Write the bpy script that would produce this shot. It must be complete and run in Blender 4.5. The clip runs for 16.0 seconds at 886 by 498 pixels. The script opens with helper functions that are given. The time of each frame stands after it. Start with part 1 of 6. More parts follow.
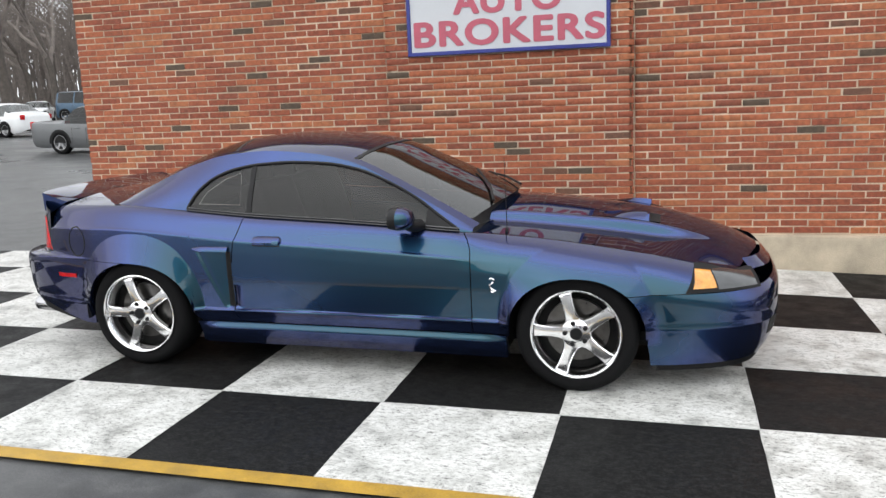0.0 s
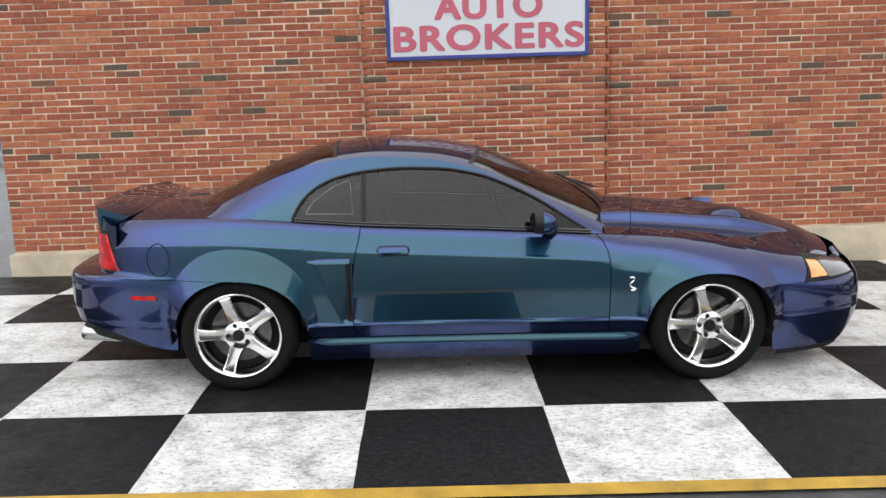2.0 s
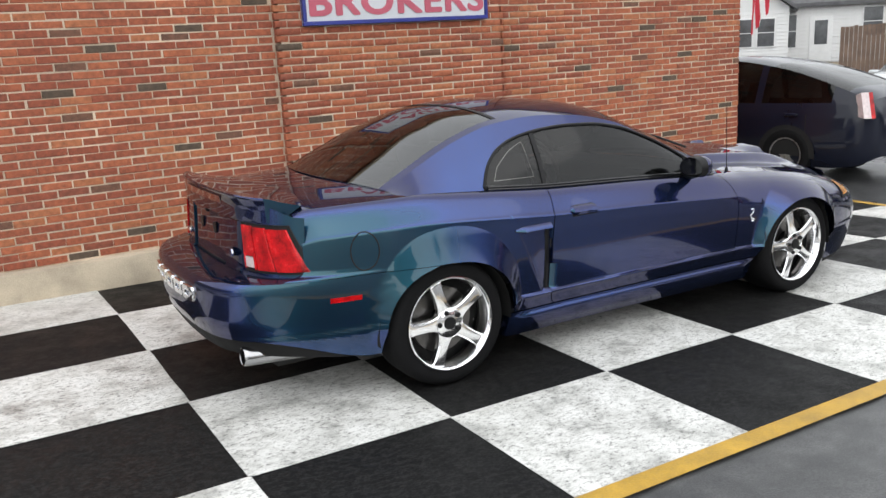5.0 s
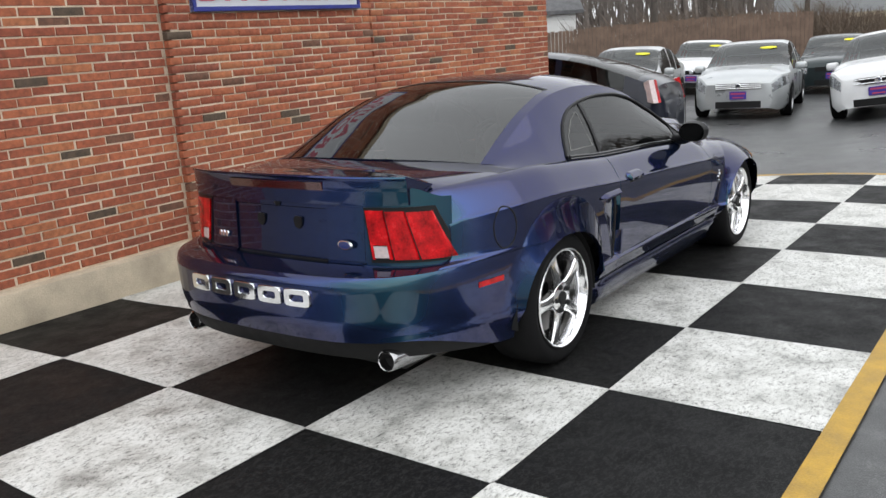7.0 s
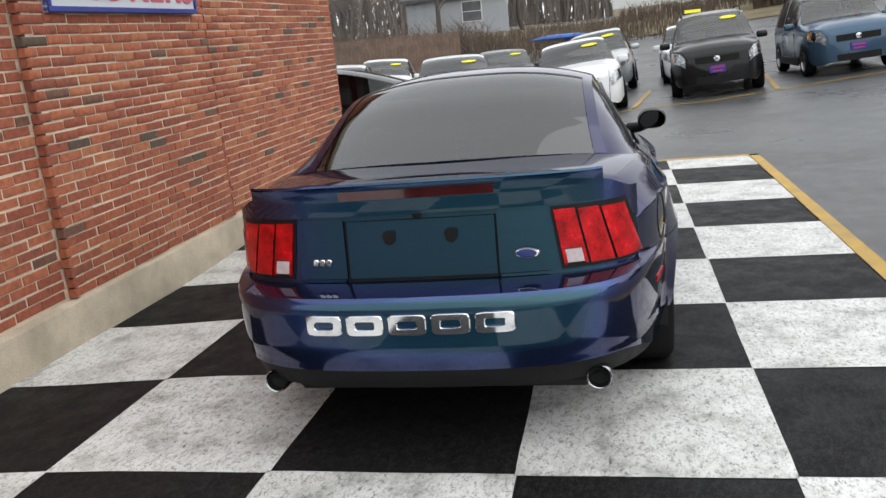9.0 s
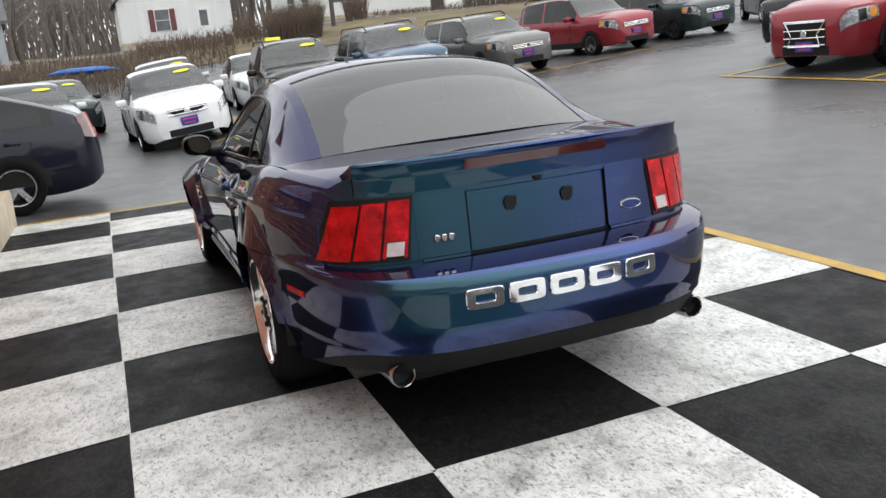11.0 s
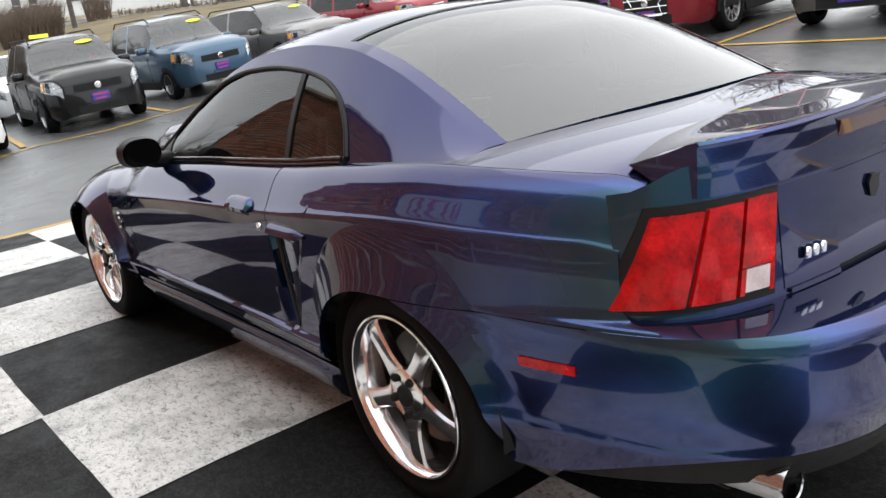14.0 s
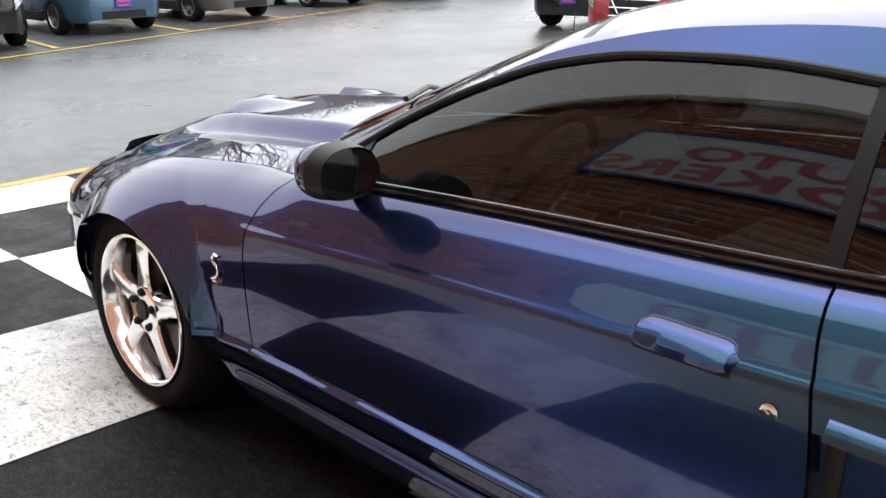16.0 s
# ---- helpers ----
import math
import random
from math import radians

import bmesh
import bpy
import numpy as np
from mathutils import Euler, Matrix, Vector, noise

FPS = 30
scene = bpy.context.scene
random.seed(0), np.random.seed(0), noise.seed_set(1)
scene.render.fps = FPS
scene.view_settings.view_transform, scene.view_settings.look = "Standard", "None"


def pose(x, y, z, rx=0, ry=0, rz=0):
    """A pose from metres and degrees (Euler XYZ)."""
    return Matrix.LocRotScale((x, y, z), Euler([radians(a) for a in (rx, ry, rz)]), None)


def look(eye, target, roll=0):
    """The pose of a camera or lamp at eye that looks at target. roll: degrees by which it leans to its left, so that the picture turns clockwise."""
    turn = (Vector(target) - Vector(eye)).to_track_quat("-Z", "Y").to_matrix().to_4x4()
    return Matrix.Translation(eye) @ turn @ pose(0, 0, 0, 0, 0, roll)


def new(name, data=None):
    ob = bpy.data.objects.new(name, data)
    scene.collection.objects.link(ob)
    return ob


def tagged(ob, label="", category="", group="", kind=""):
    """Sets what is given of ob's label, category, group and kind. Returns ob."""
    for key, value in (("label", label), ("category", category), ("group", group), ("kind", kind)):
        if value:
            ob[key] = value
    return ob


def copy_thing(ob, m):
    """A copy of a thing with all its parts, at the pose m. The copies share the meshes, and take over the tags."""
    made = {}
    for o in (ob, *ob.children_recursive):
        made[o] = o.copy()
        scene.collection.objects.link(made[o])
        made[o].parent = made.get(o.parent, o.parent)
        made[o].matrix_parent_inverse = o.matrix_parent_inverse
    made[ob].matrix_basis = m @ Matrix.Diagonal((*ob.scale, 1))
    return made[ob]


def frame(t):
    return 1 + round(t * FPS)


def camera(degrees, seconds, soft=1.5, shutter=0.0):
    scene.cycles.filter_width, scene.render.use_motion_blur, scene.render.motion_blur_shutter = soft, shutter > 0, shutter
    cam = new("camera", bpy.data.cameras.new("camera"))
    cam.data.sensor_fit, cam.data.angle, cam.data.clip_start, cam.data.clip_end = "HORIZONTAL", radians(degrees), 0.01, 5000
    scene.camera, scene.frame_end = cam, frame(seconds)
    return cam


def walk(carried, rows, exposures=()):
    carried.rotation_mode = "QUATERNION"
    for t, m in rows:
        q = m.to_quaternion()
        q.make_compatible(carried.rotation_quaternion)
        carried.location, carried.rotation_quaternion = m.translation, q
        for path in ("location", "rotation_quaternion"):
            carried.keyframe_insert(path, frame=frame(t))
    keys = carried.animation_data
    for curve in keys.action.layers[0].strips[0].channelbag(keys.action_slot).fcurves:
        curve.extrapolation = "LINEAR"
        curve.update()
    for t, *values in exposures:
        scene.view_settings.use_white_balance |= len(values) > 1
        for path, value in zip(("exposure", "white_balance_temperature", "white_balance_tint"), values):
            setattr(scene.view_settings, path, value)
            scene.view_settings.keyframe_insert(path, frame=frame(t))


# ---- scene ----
cam = camera(55.4, 16.0)
PATH = [
    (0, (1.396, -3.882, 1.585), (0.884, -1.985, 1.208), -1.6),
    (0.5, (0.923, -4.008, 1.605), (0.568, -2.075, 1.231), -1.8),
    (1, (0.433, -4.068, 1.631), (0.21, -2.115, 1.266), -1.5),
    (1.5, (-0.049, -4.128, 1.635), (-0.155, -2.166, 1.262), -1.2),
    (2, (-0.57, -4.095, 1.617), (-0.538, -2.13, 1.242), -1.0),
    (2.5, (-1.141, -4.08, 1.635), (-0.94, -2.128, 1.249), -1.3),
    (3, (-1.646, -3.937, 1.622), (-1.292, -2.011, 1.217), -1.4),
    (3.5, (-2.158, -3.79, 1.621), (-1.635, -1.906, 1.203), -1.5),
    (4, (-2.602, -3.585, 1.604), (-1.958, -1.74, 1.176), -1.8),
    (4.5, (-3.089, -3.324, 1.586), (-2.278, -1.548, 1.152), -1.8),
    (4.7, (-3.299, -3.207, 1.592), (-2.417, -1.467, 1.15), -2.2),
    (6.8, (-4.885, -1.724, 1.5), (-3.381, -0.483, 1.052), -3.4),
    (7, (-4.96, -1.511, 1.47), (-3.405, -0.338, 1.015), -3.7),
    (7.5, (-5.188, -1.007, 1.445), (-3.509, -0.028, 0.976), -4.3),
    (8, (-5.348, -0.499, 1.444), (-3.567, 0.284, 0.979), -4.6),
    (8.2, (-5.379, -0.286, 1.449), (-3.567, 0.426, 0.99), -4.7),
    (10.3, (-5.376, 1.912, 1.403), (-3.454, 1.654, 0.914), -6.1),
    (10.5, (-5.33, 2.158, 1.391), (-3.431, 1.762, 0.903), -5.9),
    (11, (-5.169, 2.637, 1.386), (-3.354, 1.949, 0.905), -5.3),
    (11.5, (-4.956, 3.122, 1.387), (-3.231, 2.215, 0.937), -5.6),
    (12, (-4.727, 3.482, 1.375), (-3.112, 2.394, 0.921), -7.9),
    (12.5, (-4.552, 3.619, 1.35), (-3.016, 2.434, 0.862), -9.9),
    (13, (-4.268, 3.513, 1.334), (-2.736, 2.333, 0.823), -9.2),
    (13.5, (-3.878, 3.37, 1.315), (-2.331, 2.222, 0.777), -8.5),
    (14, (-3.387, 3.274, 1.314), (-1.849, 2.12, 0.765), -7.5),
    (14.5, (-2.821, 3.249, 1.3), (-1.314, 2.059, 0.738), -6.1),
    (15, (-2.361, 3.315, 1.311), (-0.913, 2.051, 0.76), -4.3),
    (15.5, (-1.845, 3.264, 1.309), (-0.453, 1.951, 0.728), -2.7),
    (16, (-1.298, 3.284, 1.293), (-0.018, 1.871, 0.687), 2.0),
]
walk(cam, [(t, look(eye, target, roll)) for t, eye, target, roll in PATH], [(0, 0.22), (4.5, 0.24), (7, 0.02), (8.2, 0.0), (10.5, 0.2), (11.5, 0.24), (13, 0.36), (14, 0.6), (15, 0.9), (16, 1.08)])

# ---------------------------------------------------------------- world and sun
SUN_AZ, SUN_EL = 200.0, 50.0
world = bpy.data.worlds.new("overcast_sky")
scene.world = world
world.use_nodes = True
wn, wl = world.node_tree.nodes, world.node_tree.links
wn.clear()
w_out = wn.new("ShaderNodeOutputWorld")
w_bg = wn.new("ShaderNodeBackground")
w_hsv = wn.new("ShaderNodeHueSaturation")
w_sky = wn.new("ShaderNodeTexSky")
w_sky.sky_type = "NISHITA"
w_sky.sun_disc = False
w_sky.sun_elevation = radians(SUN_EL)
w_sky.sun_rotation = radians(SUN_AZ)
w_sky.air_density = 1.0
w_sky.dust_density = 3.0
w_hsv.inputs["Saturation"].default_value = 0.12
w_bg.inputs["Strength"].default_value = 0.36
wl.new(w_sky.outputs[0], w_hsv.inputs["Color"])
w_mix = wn.new("ShaderNodeMix")  # cloud cover evens out the sky
w_mix.data_type = "RGBA"
w_mix.inputs["Factor"].default_value = 0.94
w_mix.inputs["B"].default_value = (3.5, 3.62, 3.75, 1)
wl.new(w_hsv.outputs[0], w_mix.inputs["A"])
wl.new(w_mix.outputs["Result"], w_bg.inputs["Color"])
wl.new(w_bg.outputs[0], w_out.inputs["Surface"])
sun_data = bpy.data.lights.new("sun", "SUN")
sun_data.energy, sun_data.angle, sun_data.color = 1.2, radians(110), (1.0, 0.98, 0.95)
sun = new("sun", sun_data)
sun.matrix_world = pose(0, 0, 30, 90 - SUN_EL, 0, 180 - SUN_AZ)


# ---------------------------------------------------------------- small tools
def smooth(a, b, x):
    t = min(1.0, max(0.0, (x - a) / (b - a)))
    return t * t * (3 - 2 * t)


def mix(a, b, t):
    return a + (b - a) * t


def spl(pts):
    """A smooth curve y(x) through points, with no overshoot."""
    xs = [float(p[0]) for p in pts]
    ys = [float(p[1]) for p in pts]
    n = len(xs)
    d = [(ys[i + 1] - ys[i]) / (xs[i + 1] - xs[i]) for i in range(n - 1)]
    m = [d[0]] + [0.0 if d[i - 1] * d[i] <= 0 else 2 * d[i - 1] * d[i] / (d[i - 1] + d[i]) for i in range(1, n - 1)] + [d[-1]]

    def f(x):
        if x <= xs[0]:
            return ys[0]
        if x >= xs[-1]:
            return ys[-1]
        i = 0
        while i < n - 2 and x > xs[i + 1]:
            i += 1
        h = xs[i + 1] - xs[i]
        t = (x - xs[i]) / h
        return ((2 * t**3 - 3 * t**2 + 1) * ys[i] + (t**3 - 2 * t**2 + t) * h * m[i]
                + (-2 * t**3 + 3 * t**2) * ys[i + 1] + (t**3 - t**2) * h * m[i + 1])
    return f


def spl_t(pts):
    """A smooth space curve through points, by a parameter from 0 to 1 (even steps between points)."""
    n = len(pts) - 1
    fs = [spl([(i / n, p[k]) for i, p in enumerate(pts)]) for k in range(len(pts[0]))]
    return lambda t: tuple(f(t) for f in fs)


def mesh_of(name, bm, smooth_shade=True, angle=None):
    me = bpy.data.meshes.new(name)
    bm.normal_update()
    if smooth_shade:
        for f in bm.faces:
            f.smooth = True
        if angle is not None:
            for e in bm.edges:
                if len(e.link_faces) == 2 and e.calc_face_angle(0.0) > radians(angle):
                    e.smooth = False
    bm.to_mesh(me)
    bm.free()
    return me


def part(name, bm, material, parent=None, label="", smooth_shade=True, angle=38):
    """One mesh object from a bmesh, under a thing or a part."""
    ob = new(name, mesh_of(name, bm, smooth_shade, angle))
    if material is not None:
        ob.data.materials.append(material)
    if parent is not None:
        ob.parent = parent
    if label:
        tagged(ob, label)
    return ob


def put(name, mesh, parent, m=None):
    ob = new(name, mesh)
    ob.parent = parent
    if m is not None:
        ob.matrix_basis = m
    return ob


def thing(name, m, label, category, group="", kind=""):
    ob = new(name)
    ob.matrix_basis = m
    ob.empty_display_size = 0.2
    return tagged(ob, label, category, group, kind)


def box(bm, x0, x1, y0, y1, z0, z1, bevel=0.0, seg=1):
    m = Matrix.Translation(((x0 + x1) / 2, (y0 + y1) / 2, (z0 + z1) / 2)) @ Matrix.Diagonal((x1 - x0, y1 - y0, z1 - z0, 1))
    r = bmesh.ops.create_cube(bm, size=1.0, matrix=m)
    if bevel:
        es = list({e for v in r["verts"] for e in v.link_edges})
        bmesh.ops.bevel(bm, geom=es, offset=bevel, segments=seg, affect="EDGES", profile=0.5)
    return bm


def boxed(x0, x1, y0, y1, z0, z1, bevel=0.0, seg=1):
    return box(bmesh.new(), x0, x1, y0, y1, z0, z1, bevel, seg)


def grid(bm, rows, close_u=False, flip=False):
    """Faces over a list of rows of points."""
    vs = [[bm.verts.new(p) for p in r] for r in rows]
    for i in range(len(vs) - 1):
        n = len(vs[i])
        for j in range(n if close_u else n - 1):
            q = [vs[i][j], vs[i][(j + 1) % n], vs[i + 1][(j + 1) % n], vs[i + 1][j]]
            if flip:
                q.reverse()
            try:
                bm.faces.new(q)
            except ValueError:
                pass
    return vs


def tidy(bm, d=0.0004):
    bmesh.ops.remove_doubles(bm, verts=bm.verts, dist=d)
    bmesh.ops.dissolve_degenerate(bm, edges=bm.edges, dist=d)
    return bm


def lathe(bm, prof, n=32, axis="y", m=None):
    """A turned solid from (radius, along) points about y."""
    rows = []
    for r, a in prof:
        row = []
        for k in range(n):
            c, s = math.cos(2 * math.pi * k / n), math.sin(2 * math.pi * k / n)
            p = Vector((r * c, a, r * s)) if axis == "y" else Vector((r * c, r * s, a))
            row.append(m @ p if m is not None else p)
        rows.append(row)
    grid(bm, rows, close_u=True, flip=(axis == "z"))
    return bm


def tube(bm, pts, r, n=8, r1=None):
    pts = [Vector(p) for p in pts]
    rows = []
    for i, p in enumerate(pts):
        d = (pts[min(i + 1, len(pts) - 1)] - pts[max(i - 1, 0)]).normalized()
        a = d.cross(Vector((0, 0, 1)) if abs(d.z) < 0.9 else Vector((1, 0, 0))).normalized()
        b = d.cross(a)
        rr = r if r1 is None else mix(r, r1, i / (len(pts) - 1))
        rows.append([p + rr * (math.cos(2 * math.pi * k / n) * a + math.sin(2 * math.pi * k / n) * b) for k in range(n)])
    vs = grid(bm, rows, close_u=True)
    for row, rev in ((vs[0], False), (vs[-1], True)):
        try:
            bm.faces.new(row[::-1] if rev else row)
        except ValueError:
            pass
    return bm


def prism(bm, poly, depth, m=None):
    """A flat outline (x, z) given thickness along y from 0 to depth."""
    a = [bm.verts.new((m @ Vector((x, 0, z))) if m else Vector((x, 0, z))) for x, z in poly]
    b = [bm.verts.new((m @ Vector((x, depth, z))) if m else Vector((x, depth, z))) for x, z in poly]
    n = len(poly)
    bm.faces.new(a)
    bm.faces.new(b[::-1])
    for i in range(n):
        bm.faces.new([a[i], b[i], b[(i + 1) % n], a[(i + 1) % n]])
    bmesh.ops.recalc_face_normals(bm, faces=bm.faces)
    return bm


# ---------------------------------------------------------------- materials
def nodes_of(name):
    m = bpy.data.materials.new(name)
    m.use_nodes = True
    nt = m.node_tree
    return m, nt, nt.nodes["Principled BSDF"]


def tex_noise(nt, scale, detail=4.0, rough=0.55, coord="Object", dist=0.0):
    tc = nt.nodes.new("ShaderNodeTexCoord")
    n = nt.nodes.new("ShaderNodeTexNoise")
    n.inputs["Scale"].default_value, n.inputs["Detail"].default_value = scale, detail
    n.inputs["Roughness"].default_value, n.inputs["Distortion"].default_value = rough, dist
    if coord == "World":
        g = nt.nodes.new("ShaderNodeNewGeometry")
        nt.links.new(g.outputs["Position"], n.inputs["Vector"])
    else:
        nt.links.new(tc.outputs[coord], n.inputs["Vector"])
    return n


def ramp(nt, src, stops):
    r = nt.nodes.new("ShaderNodeValToRGB")
    els = r.color_ramp.elements
    while len(els) < len(stops):
        els.new(0.5)
    for e, (p, c) in zip(els, stops):
        e.position = p
        e.color = (*c, 1) if len(c) == 3 else c
    nt.links.new(src, r.inputs["Fac"])
    return r


def bump(nt, bsdf, src, strength, dist):
    b = nt.nodes.new("ShaderNodeBump")
    b.inputs["Strength"].default_value, b.inputs["Distance"].default_value = strength, dist
    nt.links.new(src, b.inputs["Height"])
    nt.links.new(b.outputs[0], bsdf.inputs["Normal"])
    return b


def pbr(name, base, rough=0.5, metal=0.0, var=0.12, scale=6.0, fine=90.0, relief=0.0, coat=0.0, spec=0.5, coord="Object", rvar=0.08):
    """A plain surface with two scales of variation in colour and gloss."""
    m, nt, b = nodes_of(name)
    n1 = tex_noise(nt, scale, 5, 0.6, coord)
    n2 = tex_noise(nt, fine, 2, 0.5, coord)
    add = nt.nodes.new("ShaderNodeMath")
    add.operation = "MULTIPLY_ADD"
    add.inputs[1].default_value = 0.35
    nt.links.new(n2.outputs["Fac"], add.inputs[0])
    nt.links.new(n1.outputs["Fac"], add.inputs[2])
    lo = tuple(max(0, c * (1 - var * 1.6)) for c in base)
    hi = tuple(min(1, c * (1 + var * 1.2)) for c in base)
    r = ramp(nt, add.outputs[0], [(0.4, lo), (0.95, hi)])
    nt.links.new(r.outputs["Color"], b.inputs["Base Color"])
    rr = ramp(nt, n1.outputs["Fac"], [(0.3, (max(0.02, rough - rvar),) * 3), (0.7, (min(1, rough + rvar),) * 3)])
    nt.links.new(rr.outputs["Color"], b.inputs["Roughness"])
    b.inputs["Metallic"].default_value = metal
    b.inputs["Specular IOR Level"].default_value = spec
    if coat:
        b.inputs["Coat Weight"].default_value = coat
        b.inputs["Coat Roughness"].default_value = 0.03
    if relief:
        bump(nt, b, n2.outputs["Fac"], relief, 0.01)
    return m


def glass_mat(name, tint, rough=0.01, ior=1.5):
    """A thin pane: what is behind shows through its tint, and its gloss grows with the slant."""
    m, nt, b = nodes_of(name)
    nt.nodes.remove(b)
    tr, gl, fr, mx = (nt.nodes.new(k) for k in ("ShaderNodeBsdfTransparent", "ShaderNodeBsdfGlossy", "ShaderNodeFresnel", "ShaderNodeMixShader"))
    tr.inputs["Color"].default_value = (*tint, 1)
    gl.inputs["Roughness"].default_value = rough
    fr.inputs["IOR"].default_value = ior
    nt.links.new(fr.outputs[0], mx.inputs[0])
    nt.links.new(tr.outputs[0], mx.inputs[1])
    nt.links.new(gl.outputs[0], mx.inputs[2])
    nt.links.new(mx.outputs[0], nt.nodes["Material Output"].inputs["Surface"])
    return m


def chrome_mat(name, c=(0.82, 0.83, 0.85), rough=0.06):
    return pbr(name, c, rough, 1.0, 0.05, 14, 160, 0.0, rvar=0.03)


def paint_mat(name, base, flake=0.0, rough=0.25):
    return pbr(name, base, rough, flake, 0.05, 3, 40, 0.0, coat=0.55, spec=0.12, rvar=0.04)


def shifting_paint():
    """Colour-shifting pearl: a dark base under clear lacquer, and flakes whose gloss is teal face on, blue and violet aslant."""
    m, nt, b = nodes_of("shifting_pearl_paint")
    n = tex_noise(nt, 900, 2, 0.5)
    r = ramp(nt, n.outputs["Fac"], [(0.35, (0.002, 0.004, 0.011)), (0.65, (0.004, 0.007, 0.018))])
    nt.links.new(r.outputs["Color"], b.inputs["Base Color"])
    b.inputs["Specular IOR Level"].default_value = 0.0
    b.inputs["Coat Weight"].default_value = 1.0
    b.inputs["Coat Roughness"].default_value = 0.022
    b.inputs["Coat IOR"].default_value = 1.46
    lw = nt.nodes.new("ShaderNodeLayerWeight")
    flake = nt.nodes.new("ShaderNodeBsdfGlossy")
    tone = ramp(nt, lw.outputs["Facing"], [(0.0, (0.008, 0.054, 0.068)), (0.10, (0.010, 0.052, 0.090)), (0.20, (0.026, 0.050, 0.165)), (0.36, (0.015, 0.016, 0.070)), (0.55, (0.011, 0.009, 0.048)), (0.85, (0.008, 0.006, 0.024))])
    gloss = ramp(nt, lw.outputs["Facing"], [(0.0, (0.34,) * 3), (0.2, (0.25,) * 3), (0.42, (0.17,) * 3)])
    nt.links.new(tone.outputs["Color"], flake.inputs["Color"])
    nt.links.new(gloss.outputs["Color"], flake.inputs["Roughness"])
    add = nt.nodes.new("ShaderNodeAddShader")
    nt.links.new(b.outputs[0], add.inputs[0])
    nt.links.new(flake.outputs[0], add.inputs[1])
    nt.links.new(add.outputs[0], nt.nodes["Material Output"].inputs["Surface"])
    return m


def asphalt_mat():
    m, nt, b = nodes_of("wet_asphalt")
    big = tex_noise(nt, 0.35, 6, 0.6, "World")
    mid = tex_noise(nt, 6, 4, 0.6, "World")
    fine = tex_noise(nt, 170, 2, 0.6, "World")
    mul = nt.nodes.new("ShaderNodeMath")
    mul.operation = "MULTIPLY_ADD"
    mul.inputs[1].default_value = 1.2
    nt.links.new(fine.outputs["Fac"], mul.inputs[0])
    nt.links.new(mid.outputs["Fac"], mul.inputs[2])
    half = nt.nodes.new("ShaderNodeMath")
    half.operation = "MULTIPLY"
    half.inputs[1].default_value = 0.5
    nt.links.new(mul.outputs[0], half.inputs[0])
    r = ramp(nt, half.outputs[0], [(0.40, (0.026, 0.027, 0.028)), (0.58, (0.056, 0.057, 0.058)), (0.72, (0.115, 0.115, 0.115))])
    nt.links.new(r.outputs["Color"], b.inputs["Base Color"])
    rr = ramp(nt, big.outputs["Fac"], [(0.35, (0.24,) * 3), (0.65, (0.42,) * 3)])
    nt.links.new(rr.outputs["Color"], b.inputs["Roughness"])
    b.inputs["Specular IOR Level"].default_value = 0.41
    bump(nt, b, fine.outputs["Fac"], 0.3, 0.004)
    return m


def tile_mat(name, white):
    """Worn road paint over asphalt, damp."""
    m, nt, b = nodes_of(name)
    big = tex_noise(nt, 4.2, 9, 0.68, "World")
    mid = tex_noise(nt, 34, 6, 0.75, "World", 0.4)
    fine = tex_noise(nt, 95, 4, 0.75, "World")
    mp = nt.nodes.new("ShaderNodeMapping")  # brushed along one way
    mp.inputs["Scale"].default_value = (0.75, 1.3, 1.0)
    mp.inputs["Rotation"].default_value = (0, 0, radians(24))
    src = mid.inputs["Vector"].links[0].from_socket
    nt.links.new(src, mp.inputs["Vector"])
    nt.links.new(mp.outputs[0], mid.inputs["Vector"])
    nt.links.new(mp.outputs[0], fine.inputs["Vector"])
    mul = nt.nodes.new("ShaderNodeMath")
    mul.operation = "MULTIPLY_ADD"
    mul.inputs[1].default_value = 0.9
    nt.links.new(fine.outputs["Fac"], mul.inputs[0])
    nt.links.new(mid.outputs["Fac"], mul.inputs[2])
    if white:
        r = ramp(nt, mul.outputs[0], [(0.70, (0.10, 0.10, 0.095)), (0.80, (0.30, 0.30, 0.288)), (0.89, (0.55, 0.55, 0.53)), (1.0, (0.67, 0.67, 0.648))])
        r2 = ramp(nt, big.outputs["Fac"], [(0.36, (0.50, 0.50, 0.49)), (0.47, (0.84, 0.84, 0.83)), (0.58, (1, 1, 1))])
        mx = nt.nodes.new("ShaderNodeMix")
        mx.data_type, mx.blend_type = "RGBA", "MULTIPLY"
        mx.inputs["Factor"].default_value = 1.0
        nt.links.new(r.outputs["Color"], mx.inputs["A"])
        nt.links.new(r2.outputs["Color"], mx.inputs["B"])
        nt.links.new(mx.outputs["Result"], b.inputs["Base Color"])
        rr = ramp(nt, big.outputs["Fac"], [(0.35, (0.38,) * 3), (0.65, (0.6,) * 3)])
    else:
        r = ramp(nt, mul.outputs[0], [(0.6, (0.004, 0.004, 0.0045)), (0.98, (0.009, 0.009, 0.009)), (1.0, (0.020, 0.020, 0.020))])
        nt.links.new(r.outputs["Color"], b.inputs["Base Color"])
        rr = ramp(nt, big.outputs["Fac"], [(0.35, (0.42,) * 3), (0.65, (0.66,) * 3)])
        b.inputs["Specular IOR Level"].default_value = 0.09
    nt.links.new(rr.outputs["Color"], b.inputs["Roughness"])
    bump(nt, b, fine.outputs["Fac"], 0.22, 0.004)
    return m


